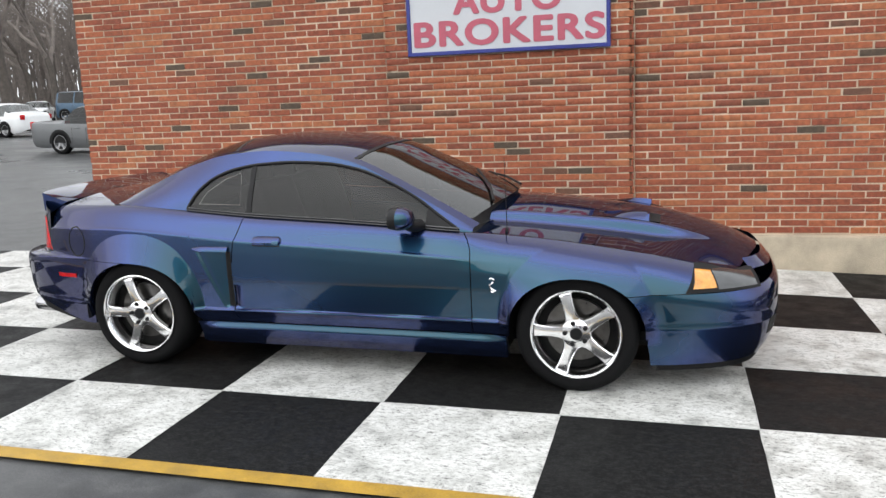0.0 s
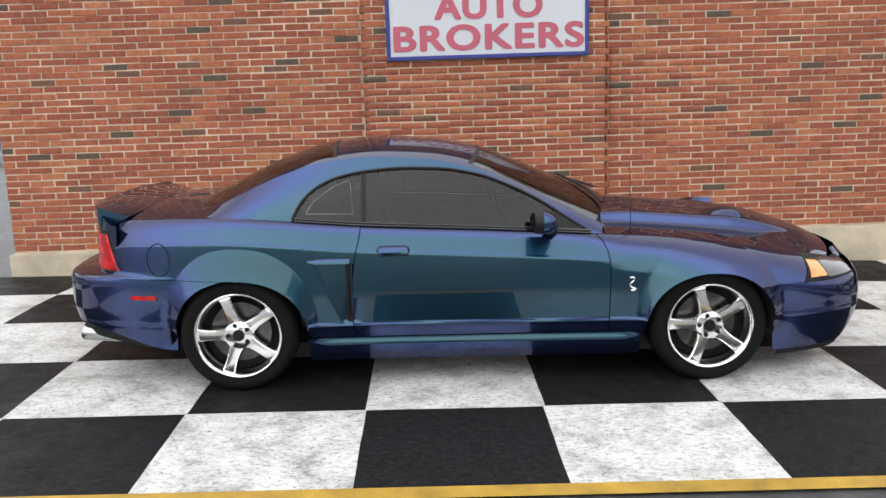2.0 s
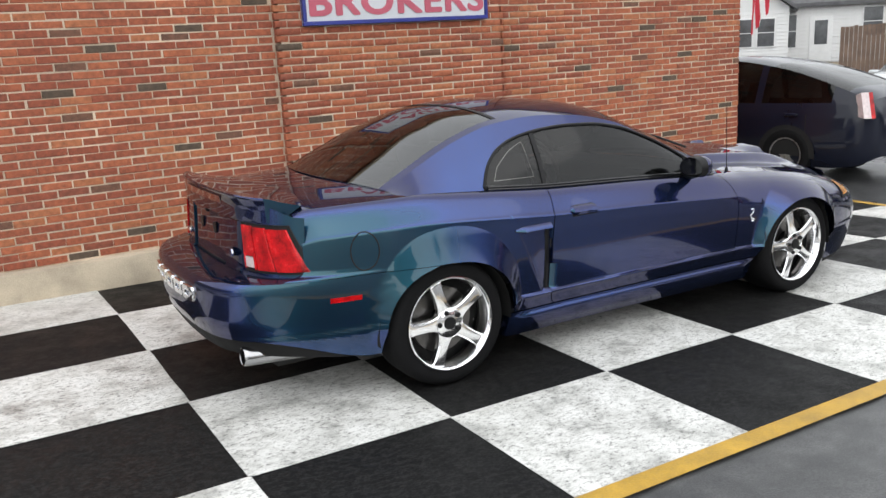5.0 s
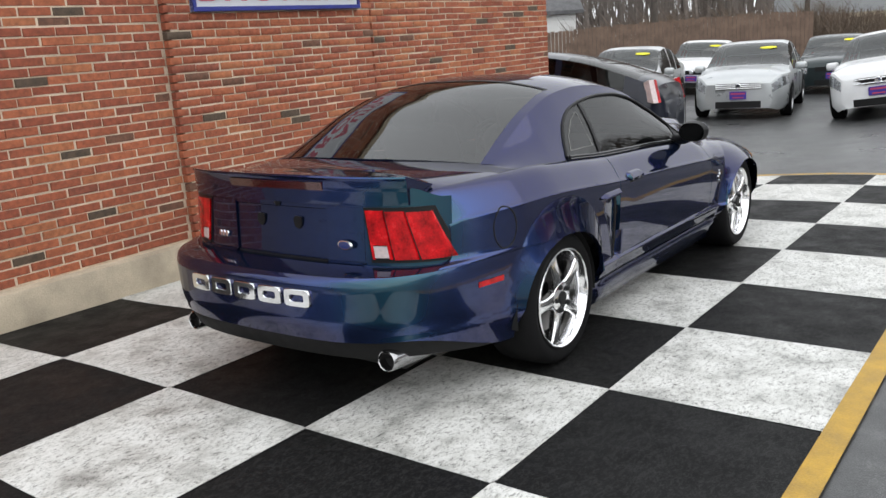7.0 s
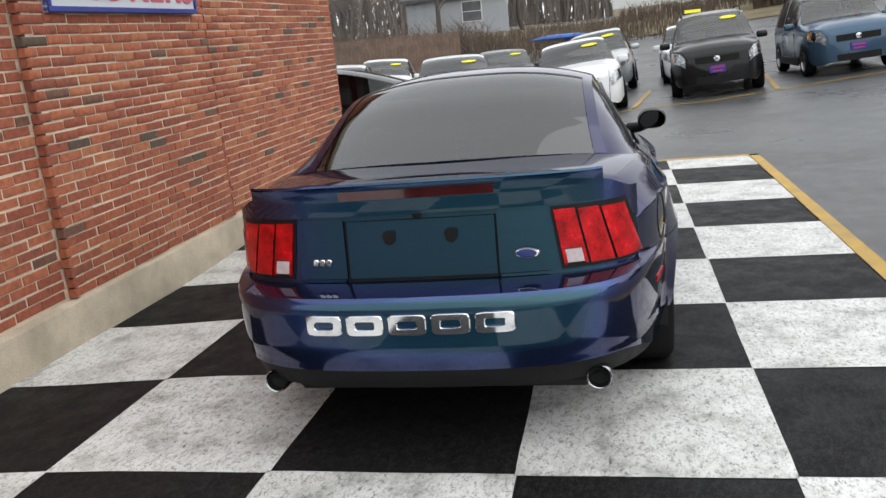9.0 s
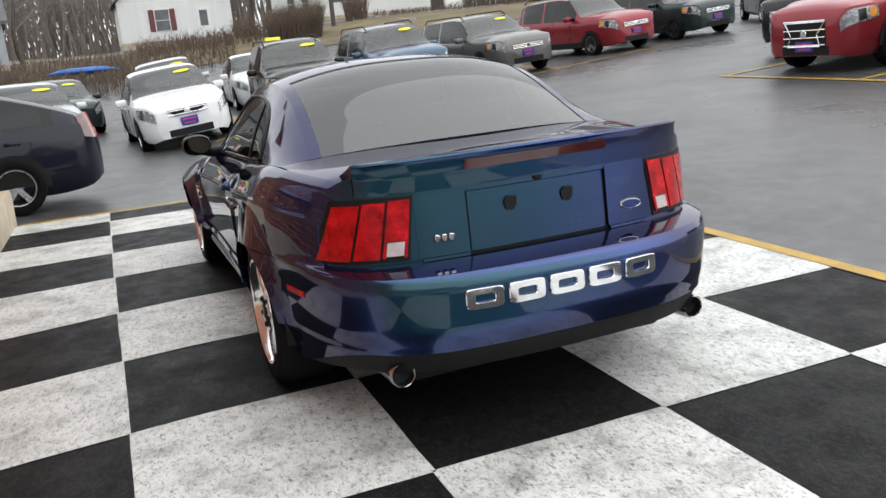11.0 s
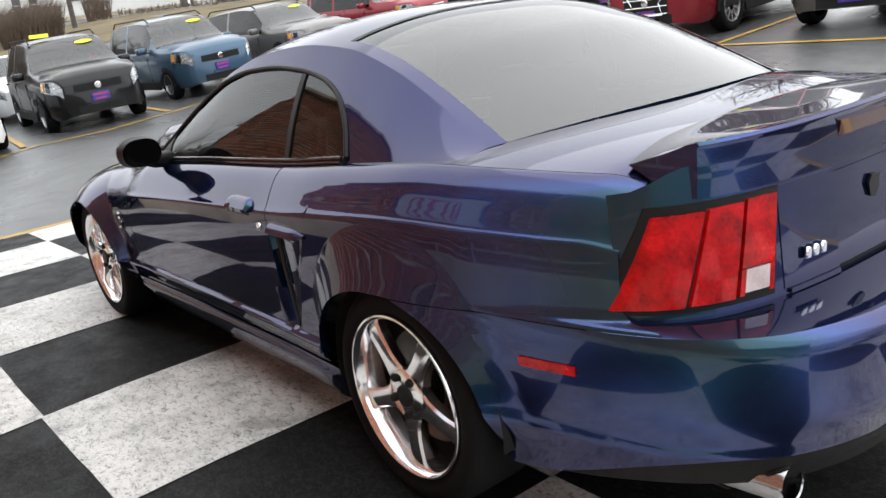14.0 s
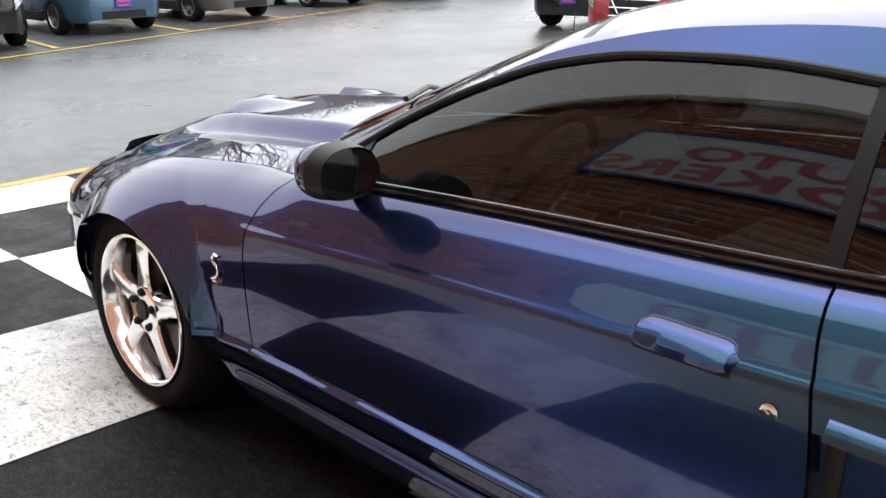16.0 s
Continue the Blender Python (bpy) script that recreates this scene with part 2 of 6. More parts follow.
def brick_mat():
    m, nt, b = nodes_of("red_brick")
    oi = nt.nodes.new("ShaderNodeObjectInfo")
    ge = nt.nodes.new("ShaderNodeNewGeometry")
    add = nt.nodes.new("ShaderNodeMath")
    add.operation = "ADD"
    nt.links.new(oi.outputs["Random"], add.inputs[0])
    nt.links.new(ge.outputs["Random Per Island"], add.inputs[1])
    fr = nt.nodes.new("ShaderNodeMath")
    fr.operation = "FRACT"
    nt.links.new(add.outputs[0], fr.inputs[0])
    base = ramp(nt, fr.outputs[0], [(0.0, (0.279, 0.076, 0.04)), (0.25, (0.335, 0.098, 0.048)), (0.45, (0.389, 0.121, 0.057)), (0.65, (0.306, 0.089, 0.045)), (0.8, (0.403, 0.146, 0.066)), (0.9, (0.252, 0.076, 0.044)), (0.94, (0.158, 0.076, 0.048)), (0.97, (0.093, 0.066, 0.045)), (1.0, (0.077, 0.062, 0.044))])
    base.color_ramp.interpolation = "CONSTANT"
    mid = tex_noise(nt, 26, 5, 0.65, "World")
    fine = tex_noise(nt, 240, 3, 0.6, "World")
    sh = ramp(nt, mid.outputs["Fac"], [(0.3, (0.60, 0.60, 0.61)), (0.68, (1.18, 1.14, 1.12))])
    mx = nt.nodes.new("ShaderNodeMix")
    mx.data_type, mx.blend_type = "RGBA", "MULTIPLY"
    mx.inputs["Factor"].default_value = 1.0
    nt.links.new(base.outputs["Color"], mx.inputs["A"])
    nt.links.new(sh.outputs["Color"], mx.inputs["B"])
    nt.links.new(mx.outputs["Result"], b.inputs["Base Color"])
    b.inputs["Roughness"].default_value = 0.82
    bump(nt, b, fine.outputs["Fac"], 0.55, 0.004)
    return m


PAINT = shifting_paint()
ASPHALT = asphalt_mat()
WHITE_TILE, BLACK_TILE = tile_mat("worn_white_road_paint", True), tile_mat("black_sealed_paint", False)
YELLOW = pbr("yellow_road_paint", (0.42, 0.25, 0.027), 0.5, 0, 0.3, 5, 120, 0.2, coord="World")
LINE_W = pbr("faded_white_road_paint", (0.32, 0.32, 0.30), 0.6, 0, 0.3, 5, 120, 0.2, coord="World")
BRICK = brick_mat()
MORTAR = pbr("mortar", (0.58, 0.47, 0.355), 0.9, 0, 0.30, 2.2, 160, 0.5, coord="World")
CONCRETE = pbr("concrete_plinth", (0.47, 0.40, 0.30), 0.85, 0, 0.25, 3, 110, 0.4, coord="World")
BLACK_TRIM = pbr("black_rubber_trim", (0.008, 0.008, 0.009), 0.45, 0, 0.2, 12, 140, spec=0.25)
MATT_BLACK = pbr("matt_black_plastic", (0.009, 0.009, 0.0095), 0.65, 0, 0.2, 12, 140, 0.1, spec=0.25)
# one near-black: underbody lining, and shade put into gaps, seams and openings
VOID = pbr("underbody_and_gap_black", (0.006, 0.006, 0.006), 0.9, 0, 0.2, 8, 60)
TYRE = pbr("tyre_rubber", (0.008, 0.008, 0.0085), 0.78, 0, 0.2, 10, 150, 0.15, spec=0.1)
CHROME = chrome_mat("chrome")
# mirror colour set almost black in place of dark surroundings it would reflect
MIRROR = chrome_mat("darkened_mirror", (0.06, 0.062, 0.065), 0.02)
POLISHED = chrome_mat("polished_alloy", (0.93, 0.93, 0.94), 0.13)
GLOSS_BLACK = pbr("gloss_black_plastic", (0.010, 0.010, 0.011), 0.16, 0, 0.2, 12, 140, coat=0.6)
STEEL = pbr("brake_disc_steel", (0.13, 0.125, 0.12), 0.35, 1.0, 0.2, 20, 200)
TINT = glass_mat("tinted_glass", (0.16, 0.175, 0.17), 0.004, 2.1)
SIDE_TINT = glass_mat("tinted_side_glass", (0.16, 0.172, 0.168), 0.004, 1.52)
CLEAR = glass_mat("clear_glass", (0.8, 0.87, 0.85), 0.01, 1.6)
RED_LENS = pbr("red_lamp_lens", (0.46, 0.003, 0.006), 0.22, 0, 0.5, 16, 120, 0.1, coat=0.35, spec=0.2)
WHITE_LENS = pbr("white_lamp_lens", (0.58, 0.48, 0.48), 0.15, 0, 0.15, 30, 160, coat=1.0)
AMBER_LENS = pbr("amber_lamp_lens", (0.72, 0.30, 0.05), 0.15, 0, 0.2, 20, 120, coat=1.0)
LAMP_SILVER = pbr("lamp_reflector", (0.42, 0.44, 0.46), 0.25, 0.7, 0.2, 14, 120, coat=1.0)

# ---------------------------------------------------------------- ground
G = 0.914


def ground_z(x, y):
    """The lot is level under the car and drains gently to the corner by the wall's end and to the wall's foot."""
    z = -0.024 * max(0.0, min(x, 9) - 1.2) * smooth(0.0, 1.8, y) * (1 - smooth(6.5, 9, y) * 0.5)
    z -= 0.045 * smooth(2.3, 3.7, y) * (1 - smooth(0, 1.5, x)) * (1 - smooth(6, 9, y))
    return z + 0.062 * max(0.0, -max(y, -16.0) - 1.2)


def far_z(x, y):
    """Beyond the lot the land climbs towards the houses."""
    d = math.hypot(x + 5, y - 3)
    az = math.degrees(math.atan2(y - 3, x + 5))
    return ground_z(x, y) + 2.75 * smooth(26, 72, d) * smooth(32, 14, az) * smooth(-75, -50, az) + 2.0 * smooth(60, 200, d)


def ground_sheet():
    xs = sorted({-900, *np.arange(16, 80, 4).tolist(), -500, -300, -200, -150, -110, -80, -60, -45, -35, -25, -18, -12, -9, *np.arange(-7, 16, 0.5).round(2).tolist(), 18, 21, 25, 30, 36, 44, 52, 64, 80, 110, 150, 200, 300, 500, 900})
    ys = sorted({-900, *np.arange(-60, -5, 4).tolist(), -500, -300, -200, -150, -110, -80, -60, -45, -36, -28, -22, -17, -13, -10, -7.5, *np.arange(-5, 9, 0.5).round(2).tolist(), 11, 14, 18, 22, 27, 33, 40, 50, 65, 80, 110, 150, 200, 300, 500, 900})
    bm = bmesh.new()
    grid(bm, [[(x, y, far_z(x, y) - 0.006) for x in xs] for y in ys])
    ob = part("ground", bm, ASPHALT)
    tagged(ob, "wet dark grey asphalt parking lot", "ground", kind="structure")
    return ob


ground = ground_sheet()


def flat_piece(name, pts_fn, nx, ny, mat, parent, lift=0.0):
    bm = bmesh.new()
    rows = []
    for j in range(ny + 1):
        row = []
        for i in range(nx + 1):
            x, y = pts_fn(i / nx, j / ny)
            row.append((x, y, ground_z(x, y) + lift))
        rows.append(row)
    grid(bm, rows)
    return part(name, bm, mat, parent)


X_END = 4.28
X_START = -5 * G
checker = thing("checkered_pavement", Matrix(), "black and white painted checkerboard pavement squares", "pavement", kind="structure")
rng = random.Random(5)
X_OFF, Y_OFF = {-3: -0.017}, {3: 0.016}  # two painted lines run a little off the grid
for i in range(-7, 5):
    for j in range(-1, 4):
        white = (i + j) % 2 == 1
        x0, x1 = i * G + X_OFF.get(i, 0), min((i + 1) * G + X_OFF.get(i + 1, 0), X_END)
        y0, y1 = j * G + (0.05 if j == -1 else 0) + Y_OFF.get(j, 0), (j + 1) * G + Y_OFF.get(j + 1, 0)
        jit = [rng.uniform(-0.003, 0.003) for _ in range(4)]
        over = 0.004 if white else -0.002

        def fn(u, v, x0=x0, x1=x1, y0=y0, y1=y1, jit=jit, over=over):
            wob = 0.004 * noise.noise((u * 5 + x0 * 3, v * 5 + y0 * 3, 0.3))
            return (mix(x0 - over, x1 + over, u) + jit[0] * (1 - v) + jit[1] * v + wob, mix(y0 - over, y1 + over, v) + jit[2] * (1 - u) + jit[3] * u + wob)
        flat_piece("white_square" if white else "black_square", fn, 6, 6, WHITE_TILE if white else BLACK_TILE, checker, 0.004 if white else 0.001)


def stripe(name, a, b, width, mat, label, lift=0.006, n=14):
    (ax, ay), (bx, by) = a, b
    L = math.hypot(bx - ax, by - ay)
    nx, ny = -(by - ay) / L * width / 2, (bx - ax) / L * width / 2

    def fn(u, v):
        s = (v * 2 - 1) * (1 + 0.10 * noise.noise((u * L * 3, v * 2, ax)))
        return (mix(ax, bx, u) + nx * s, mix(ay, by, u) + ny * s)
    ob = flat_piece(name, fn, max(2, int(L * 3) if L < 14 else 30), 1, mat, None, lift)
    tagged(ob, label, "road marking", kind="structure")
    return ob


stripe("yellow_line", (-7.0, -0.905), (X_END + 0.1, -0.925), 0.10, YELLOW, "yellow painted line along the checkered squares", 0.007)
stripe("yellow_line", (X_END + 0.05, -0.975), (X_END + 0.05, 3.62), 0.10, YELLOW, "yellow painted line across the end of the squares", 0.007)
# stall lines of the lot
stripe("stall_line", (11.0, 0.8), (14.9, -12.2), 0.10, YELLOW, "faded yellow stall line on wet asphalt")
stripe("stall_line", (6.55, -7.06), (-9.0, -5.95), 0.10, YELLOW, "yellow stall line on wet asphalt")
for k in range(4):
    sx = 6.42 - 2.93 * k
    stripe("stall_divider", (sx, -7.05 + 0.2 * k), (sx + 0.25, -11.6), 0.10, YELLOW, "yellow stall divider on wet asphalt")
for k in range(4):
    stripe("stall_divider", (11.5 + 0.75 * k, 0.2 - 2.75 * k), (16.0 + 0.75 * k, -0.3 - 2.75 * k), 0.10, YELLOW, "yellow stall divider between parked cars")
stripe("stall_line", (-24, 8.0), (-9.5, 14.1), 0.10, LINE_W, "faded white stall line on asphalt")
stripe("stall_line", (-19.7, 19.0), (-12, 15.4), 0.10, LINE_W, "faded white stall line on asphalt")
stripe("stall_line", (-16, 9.4), (-12.4, 8.4), 0.10, LINE_W, "faded white stall line on asphalt")

# ---------------------------------------------------------------- brick building
WALL_Y, PIL_Y, PLINTH_Y = 3.74, 3.69, 3.655
X_L, X_R, PIL = -4.45, 4.43, 1.12
WALL_TOP = 3.25
LEAN_DEG = -0.85
building = thing("brick_building", pose(0, 0, 0, 0, LEAN_DEG, 0), "low red brick building with a concrete plinth", "building", kind="structure")
COURSE, BLEN, BH, BT = 0.0605, 0.221, 0.0512, 0.2105
PLINTH_TOP = 0.225
bm = boxed(X_L + 0.012, X_R - 0.012, WALL_Y + 0.006, 11.5, PLINTH_TOP - 0.02, WALL_TOP)
core = part("wall_core", bm, MORTAR, building, "pale mortar joints", False)
bm = boxed(-PIL + 0.045, PIL - 0.045, PIL_Y + 0.006, WALL_Y + 0.02, PLINTH_TOP - 0.02, WALL_TOP)
part("pilaster_core", bm, MORTAR, building, "pale mortar joints", False)
bm = bmesh.new()
box(bm, X_L - 0.02, X_R + 0.02, PLINTH_Y, 11.55, -0.5, PLINTH_TOP, 0.012, 2)
bmesh.ops.subdivide_edges(bm, edges=[e for e in bm.edges if abs((e.verts[0].co - e.verts[1].co).x) > 5], cuts=60)
for v in bm.verts:
    v.co.y += 0.006 * noise.noise((v.co.x * 2.1, v.co.z * 5, 0))
    if v.co.z > 0.1:
        v.co.z += 0.008 * noise.noise((v.co.x * 1.3, 4.2, v.co.y))
part("plinth", bm, CONCRETE, building, "stained concrete plinth")
bm = boxed(X_L - 0.06, X_R + 0.06, WALL_Y - 0.10, 11.6, WALL_TOP, WALL_TOP + 0.12, 0.01)
part("coping", bm, CONCRETE, building)


def brick_mesh(length, depth=0.05):
    bm = boxed(-length / 2, length / 2, -depth / 2, depth / 2, -BH / 2, BH / 2)
    es = [e for e in bm.edges if (e.verts[0].co.y + e.verts[1].co.y) < -depth * 0.9]
    bmesh.ops.bevel(bm, geom=es, offset=0.004, segments=1, affect="EDGES")
    me = mesh_of("brick", bm, True, 50)
    me.materials.append(BRICK)
    return me


full_brick, half_brick = brick_mesh(BT), brick_mesh(BT / 2 - 0.004)
placed = []
rng = random.Random(11)


def wall_bricks(x0, x1, y, face):
    """Running bond between x0 and x1, laid face out at y."""
    n = int((WALL_TOP - PLINTH_TOP) / COURSE)
    for c in range(n):
        z = PLINTH_TOP + 0.012 + (c + 0.5) * COURSE
        x = x0 - (BLEN / 2 if c % 2 else 0)
        while x < x1 - 0.02:
            a, b = max(x, x0), min(x + BLEN, x1)
            if b - a > 0.03:
                jx, jy, jz = rng.uniform(-0.005, 0.005), rng.uniform(-0.0035, 0.004), rng.uniform(-0.0032, 0.0032)
                placed.append((face, (a + b) / 2 + jx, y + jy, z + jz, b - a - (BLEN - BT), rng.uniform(-0.4, 0.4)))
            x += BLEN


wall_bricks(X_L, -PIL, WALL_Y, "front")
wall_bricks(-PIL, PIL, PIL_Y, "front")
wall_bricks(PIL, X_R, WALL_Y, "front")


def end_bricks(x, sign):
    n = int((WALL_TOP - PLINTH_TOP) / COURSE)
    for c in range(n):
        z = PLINTH_TOP + 0.012 + (c + 0.5) * COURSE
        y = WALL_Y + (0.0 if c % 2 else -BLEN / 2 + 0.1)
        while y < WALL_Y + 3.2:
            a, b = max(y, WALL_Y + 0.04), y + BLEN
            if b - a > 0.04:
                placed.append((("east" if sign > 0 else "west"), x, (a + b) / 2, z, b - a - (BLEN - BT), rng.uniform(-0.4, 0.4)))
            y += BLEN


end_bricks(X_R, 1)
end_bricks(X_L, -1)


def brick_matrix(face, x, y, z, length, tilt):
    m = Matrix.Translation((x, y, z))
    if face == "front":
        m = m @ pose(0, 0.025, 0, 0, tilt * 0.6, tilt)
    else:
        m = m @ pose(-0.025 if face == "east" else 0.025, 0, 0, 0, 0, 90 if face == "east" else -90)
    return m @ Matrix.Diagonal((length / BT, 1, 1, 1))


wall_face = new("wall_face")
wall_face.parent = building
rest, singles = [], 0
for b in placed:
    face, x, y, z, length, tilt = b
    near = face == "front" and -1.1 < x < 2.2 and 1.15 < z < 1.95
    if near and singles < 290:
        ob = put("brick", full_brick, wall_face, brick_matrix(*b))
        singles += 1
    else:
        rest.append(b)
src = full_brick
co = np.array([v.co[:] for v in src.vertices])
polys = [tuple(p.vertices) for p in src.polygons]
verts, faces = [], []
for b in rest:
    m = np.array(brick_matrix(*b))
    base = len(verts)
    verts.extend((co @ m[:3, :3].T + m[:3, 3]).tolist())
    faces.extend(tuple(base + i for i in p) for p in polys)
me = bpy.data.meshes.new("brickwork")
me.from_pydata(verts, [], faces)
me.materials.append(BRICK)
ob = put("brickwork", me, building)
tagged(ob, "weathered red bricks in running bond, some charred dark", kind="stuff")

# ---------------------------------------------------------------- sign
SIGN_W = pbr("white_sign_board", (0.56, 0.58, 0.61), 0.35, 0, 0.04, 2, 60)
SIGN_B = pbr("blue_sign_frame", (0.025, 0.035, 0.22), 0.35, 0, 0.15, 6, 90)
SIGN_R = pbr("faded_red_lettering", (0.46, 0.095, 0.14), 0.45, 0, 0.1, 8, 100)
SX0, SX1, SZ0, SZ1 = -0.885, 0.925, 1.875, 2.62
SY = PIL_Y - 0.045
sign = thing("wall_sign", pose(0, 0, 0, 0, LEAN_DEG, 0), "white sign board with red letters and blue frame", "sign")
part("board", boxed(SX0, SX1, SY + 0.012, PIL_Y + 0.002, SZ0, SZ1), SIGN_W, sign, "", False)
for n_, b_ in (("bottom_rail", (SX0, SX1, SZ0, SZ0 + 0.034)), ("top_rail", (SX0, SX1, SZ1 - 0.034, SZ1)), ("side_rail", (SX0, SX0 + 0.034, SZ0 + 0.034, SZ1 - 0.034)), ("side_rail", (SX1 - 0.034, SX1, SZ0 + 0.034, SZ1 - 0.034))):
    part(n_, boxed(b_[0], b_[1], SY, PIL_Y, b_[2], b_[3], 0.004), SIGN_B, sign, "blue frame rail")


def letters(text, x0, x1, z0, z1, y, mat, parent, name, squash=1.0, offset=0.006, extrude=0.002, m=None):
    """Raised lettering fitted between x0 and x1 with its capitals between z0 and z1."""
    cu = bpy.data.curves.new(name, "FONT")
    cu.body, cu.size, cu.extrude, cu.offset, cu.space_character = text, 1.0, 0.0, 0.0, 1.10
    tmp = bpy.data.objects.new("tmp_text", cu)
    scene.collection.objects.link(tmp)
    dg = bpy.context.evaluated_depsgraph_get()
    me = bpy.data.meshes.new_from_object(tmp.evaluated_get(dg))
    bpy.data.objects.remove(tmp)
    xs = [v.co.x for v in me.vertices]
    ys = [v.co.y for v in me.vertices]
    ax, bx, ay, by = min(xs), max(xs), min(ys), max(ys)
    for v in me.vertices:
        v.co = Vector((mix(x0, x1, (v.co.x - ax) / (bx - ax)), y, mix(z0, z1, (v.co.y - ay) / (by - ay))))
    bm = bmesh.new()
    bm.from_mesh(me)
    bpy.data.meshes.remove(me)
    bmesh.ops.recalc_face_normals(bm, faces=bm.faces)
    # bold strokes: the outline laid down again a little aside, each lay a hair prouder
    src_bm = bm.copy()
    for n_, (ox, oz) in enumerate(((1, 0), (-1, 0), (0, .7), (0, -.7), (.7, .5), (-.7, .5), (.7, -.5), (-.7, -.5))):
        lay = src_bm.copy()
        for v in lay.verts:
            v.co += Vector((ox * offset, -.0005 * (n_ + 1), oz * offset))
        tmp_me = bpy.data.meshes.new("lay")
        lay.to_mesh(tmp_me)
        lay.free()
        bm.from_mesh(tmp_me)
        bpy.data.meshes.remove(tmp_me)
    src_bm.free()
    r = bmesh.ops.extrude_face_region(bm, geom=list(bm.faces))
    for v in [g for g in r["geom"] if isinstance(g, bmesh.types.BMVert)]:
        v.co.y -= extrude
    bmesh.ops.recalc_face_normals(bm, faces=bm.faces)
    if m is not None:
        bm.transform(m)
    return part(name, bm, mat, parent, smooth_shade=False)


letters("BROKERS", -0.81, 0.87, 1.955, 2.165, SY + 0.0115, SIGN_R, sign, "lettering", offset=0.014)
letters("AUTO", -0.44, 0.50, 2.225, 2.435, SY + 0.0115, SIGN_R, sign, "lettering", offset=0.014)

# ---------------------------------------------------------------- the coupe
YC = 1.235
HUB_F, HUB_R, HUB_Z = 0.955, -1.615, 0.314
coupe = thing("coupe", pose(0, YC, 0), "shiny blue-green-violet pearl two-door sports coupe on chrome wheels", "car")

OUT = [(-2.70, 0), (-2.695, .2), (-2.672, .42), (-2.60, .62), (-2.47, .745), (-2.30, .815), (-2.10, .862), (-1.85, .90), (-1.6, .918), (-1.2, .915), (-.8, .905), (-.2, .905), (.4, .912), (.7, .924), (.95, .928), (1.2, .914), (1.4, .884), (1.6, .832), (1.75, .772), (1.86, .695), (1.935, .585), (1.982, .42), (2.0, .2), (2.005, 0)]
_acc = [0.0]
for _a, _b in zip(OUT, OUT[1:]):
    _acc.append(_acc[-1] + math.hypot(_b[0] - _a[0], _b[1] - _a[1]))
S_END = _acc[-1]
out_x, out_w = spl([(s, p[0]) for s, p in zip(_acc, OUT)]), spl([(s, p[1]) for s, p in zip(_acc, OUT)])
_tab_s = np.linspace(0, S_END, 2000)
_tab_x = np.array([out_x(s) for s in _tab_s])


def s_at(x):
    return float(np.interp(x, _tab_x, _tab_s))


belt = spl([(-2.6, .85), (-2.34, .885), (-2.28, .915), (-2.2, .932), (-1.75, .945), (-1.3, .918), (-.93, .888), (-.3, .858), (.36, .818), (.6, .80), (.95, .765), (1.3, .712), (1.55, .665), (1.72, .628), (1.95, .585)])
k_rear = spl([(.14, .85), (.25, .90), (.35, .965), (.45, 1.0), (.575, 1.0), (.615, .985), (.632, .94), (.645, .80), (.67, .762), (.95, .755)])
k_front = spl([(.11, .88), (.15, .905), (.22, .955), (.30, .985), (.40, 1.0), (.51, 1.0), (.57, .975), (.63, .91), (.70, .82), (.8, .62)])
sh_door = spl([(0, .118), (.012, .094), (.03, .073), (.06, .050), (.09, .030), (.110, .0165), (.117, .0110), (.123, .0050), (.130, .0022), (.16, .0008), (.2, 0.0), (.4, 0.0)])
sh_fend = spl([(0, .205), (.012, .165), (.03, .118), (.06, .072), (.10, .036), (.15, .012), (.19, .002), (.4, 0)])
low = spl([(.13, .09), (.20, .058), (.27, .03), (.31, .012), (.34, -.001), (.350, -.007), (.358, -.0115), (.363, -.0105), (.373, .004), (.45, .003), (.6, .0), (1, 0)])
AX_F, AZ_F, AX_R, AZ_R = 0.352, 0.305, 0.362, 0.312


def ax_r(x):
    """The rear arch reaches further forward than back."""
    return AX_R + (.016 if x > HUB_R else -.024)


def flare_at(x, z):
    """The swelling over the wheel arches: full on the lip, gone at a crease above it."""
    best = 0.0
    for h, ax, az in ((HUB_F, AX_F, AZ_F), (HUB_R, ax_r(x), AZ_R)):
        dx, dz = abs(x - h), max(0.0, z - HUB_Z)
        ad = ((dx / ax) ** 2.15 + (dz / az) ** 2.15) ** (1 / 2.15)
        fd = ((dx / (ax + .055)) ** 2.3 + (dz / (az + (.150 if h > 0 else .168))) ** 2.3) ** (1 / 2.3)
        q = 1.0 if ad <= 1 else (1 - fd) / max(1e-6, (1 - fd) + (ad - 1))
        best = max(best, min(1.0, q))
    return (.050 if x > 0 else .040) * max(0.0, best) ** (1.0 if x > 0 else .85)


def arch_z(x):
    """The lip's height at x, or a low value outside the arches."""
    for h, ax, az in ((HUB_F, AX_F, AZ_F), (HUB_R, ax_r(x), AZ_R)):
        t = abs(x - h) / ax
        if t < 1:
            return HUB_Z + az * (1 - t**2.15) ** (1 / 2.15)
    return 0.0


def scoop(x, z):
    """A triangular sunk panel behind the door: flush along a slanted edge, deepest at the inlet by the door."""
    if not (.374 < z < .704 and -1.22 < x < -.985):
        return 0.0
    xl = mix(-1.050, -1.200, (z - .374) / .33)
    if x <= xl:
        return 0.0
    return (.006 * smooth(xl, xl + .012, x) + .013 * smooth(xl + .012, -1.0, x)) * smooth(.374, .386, z)


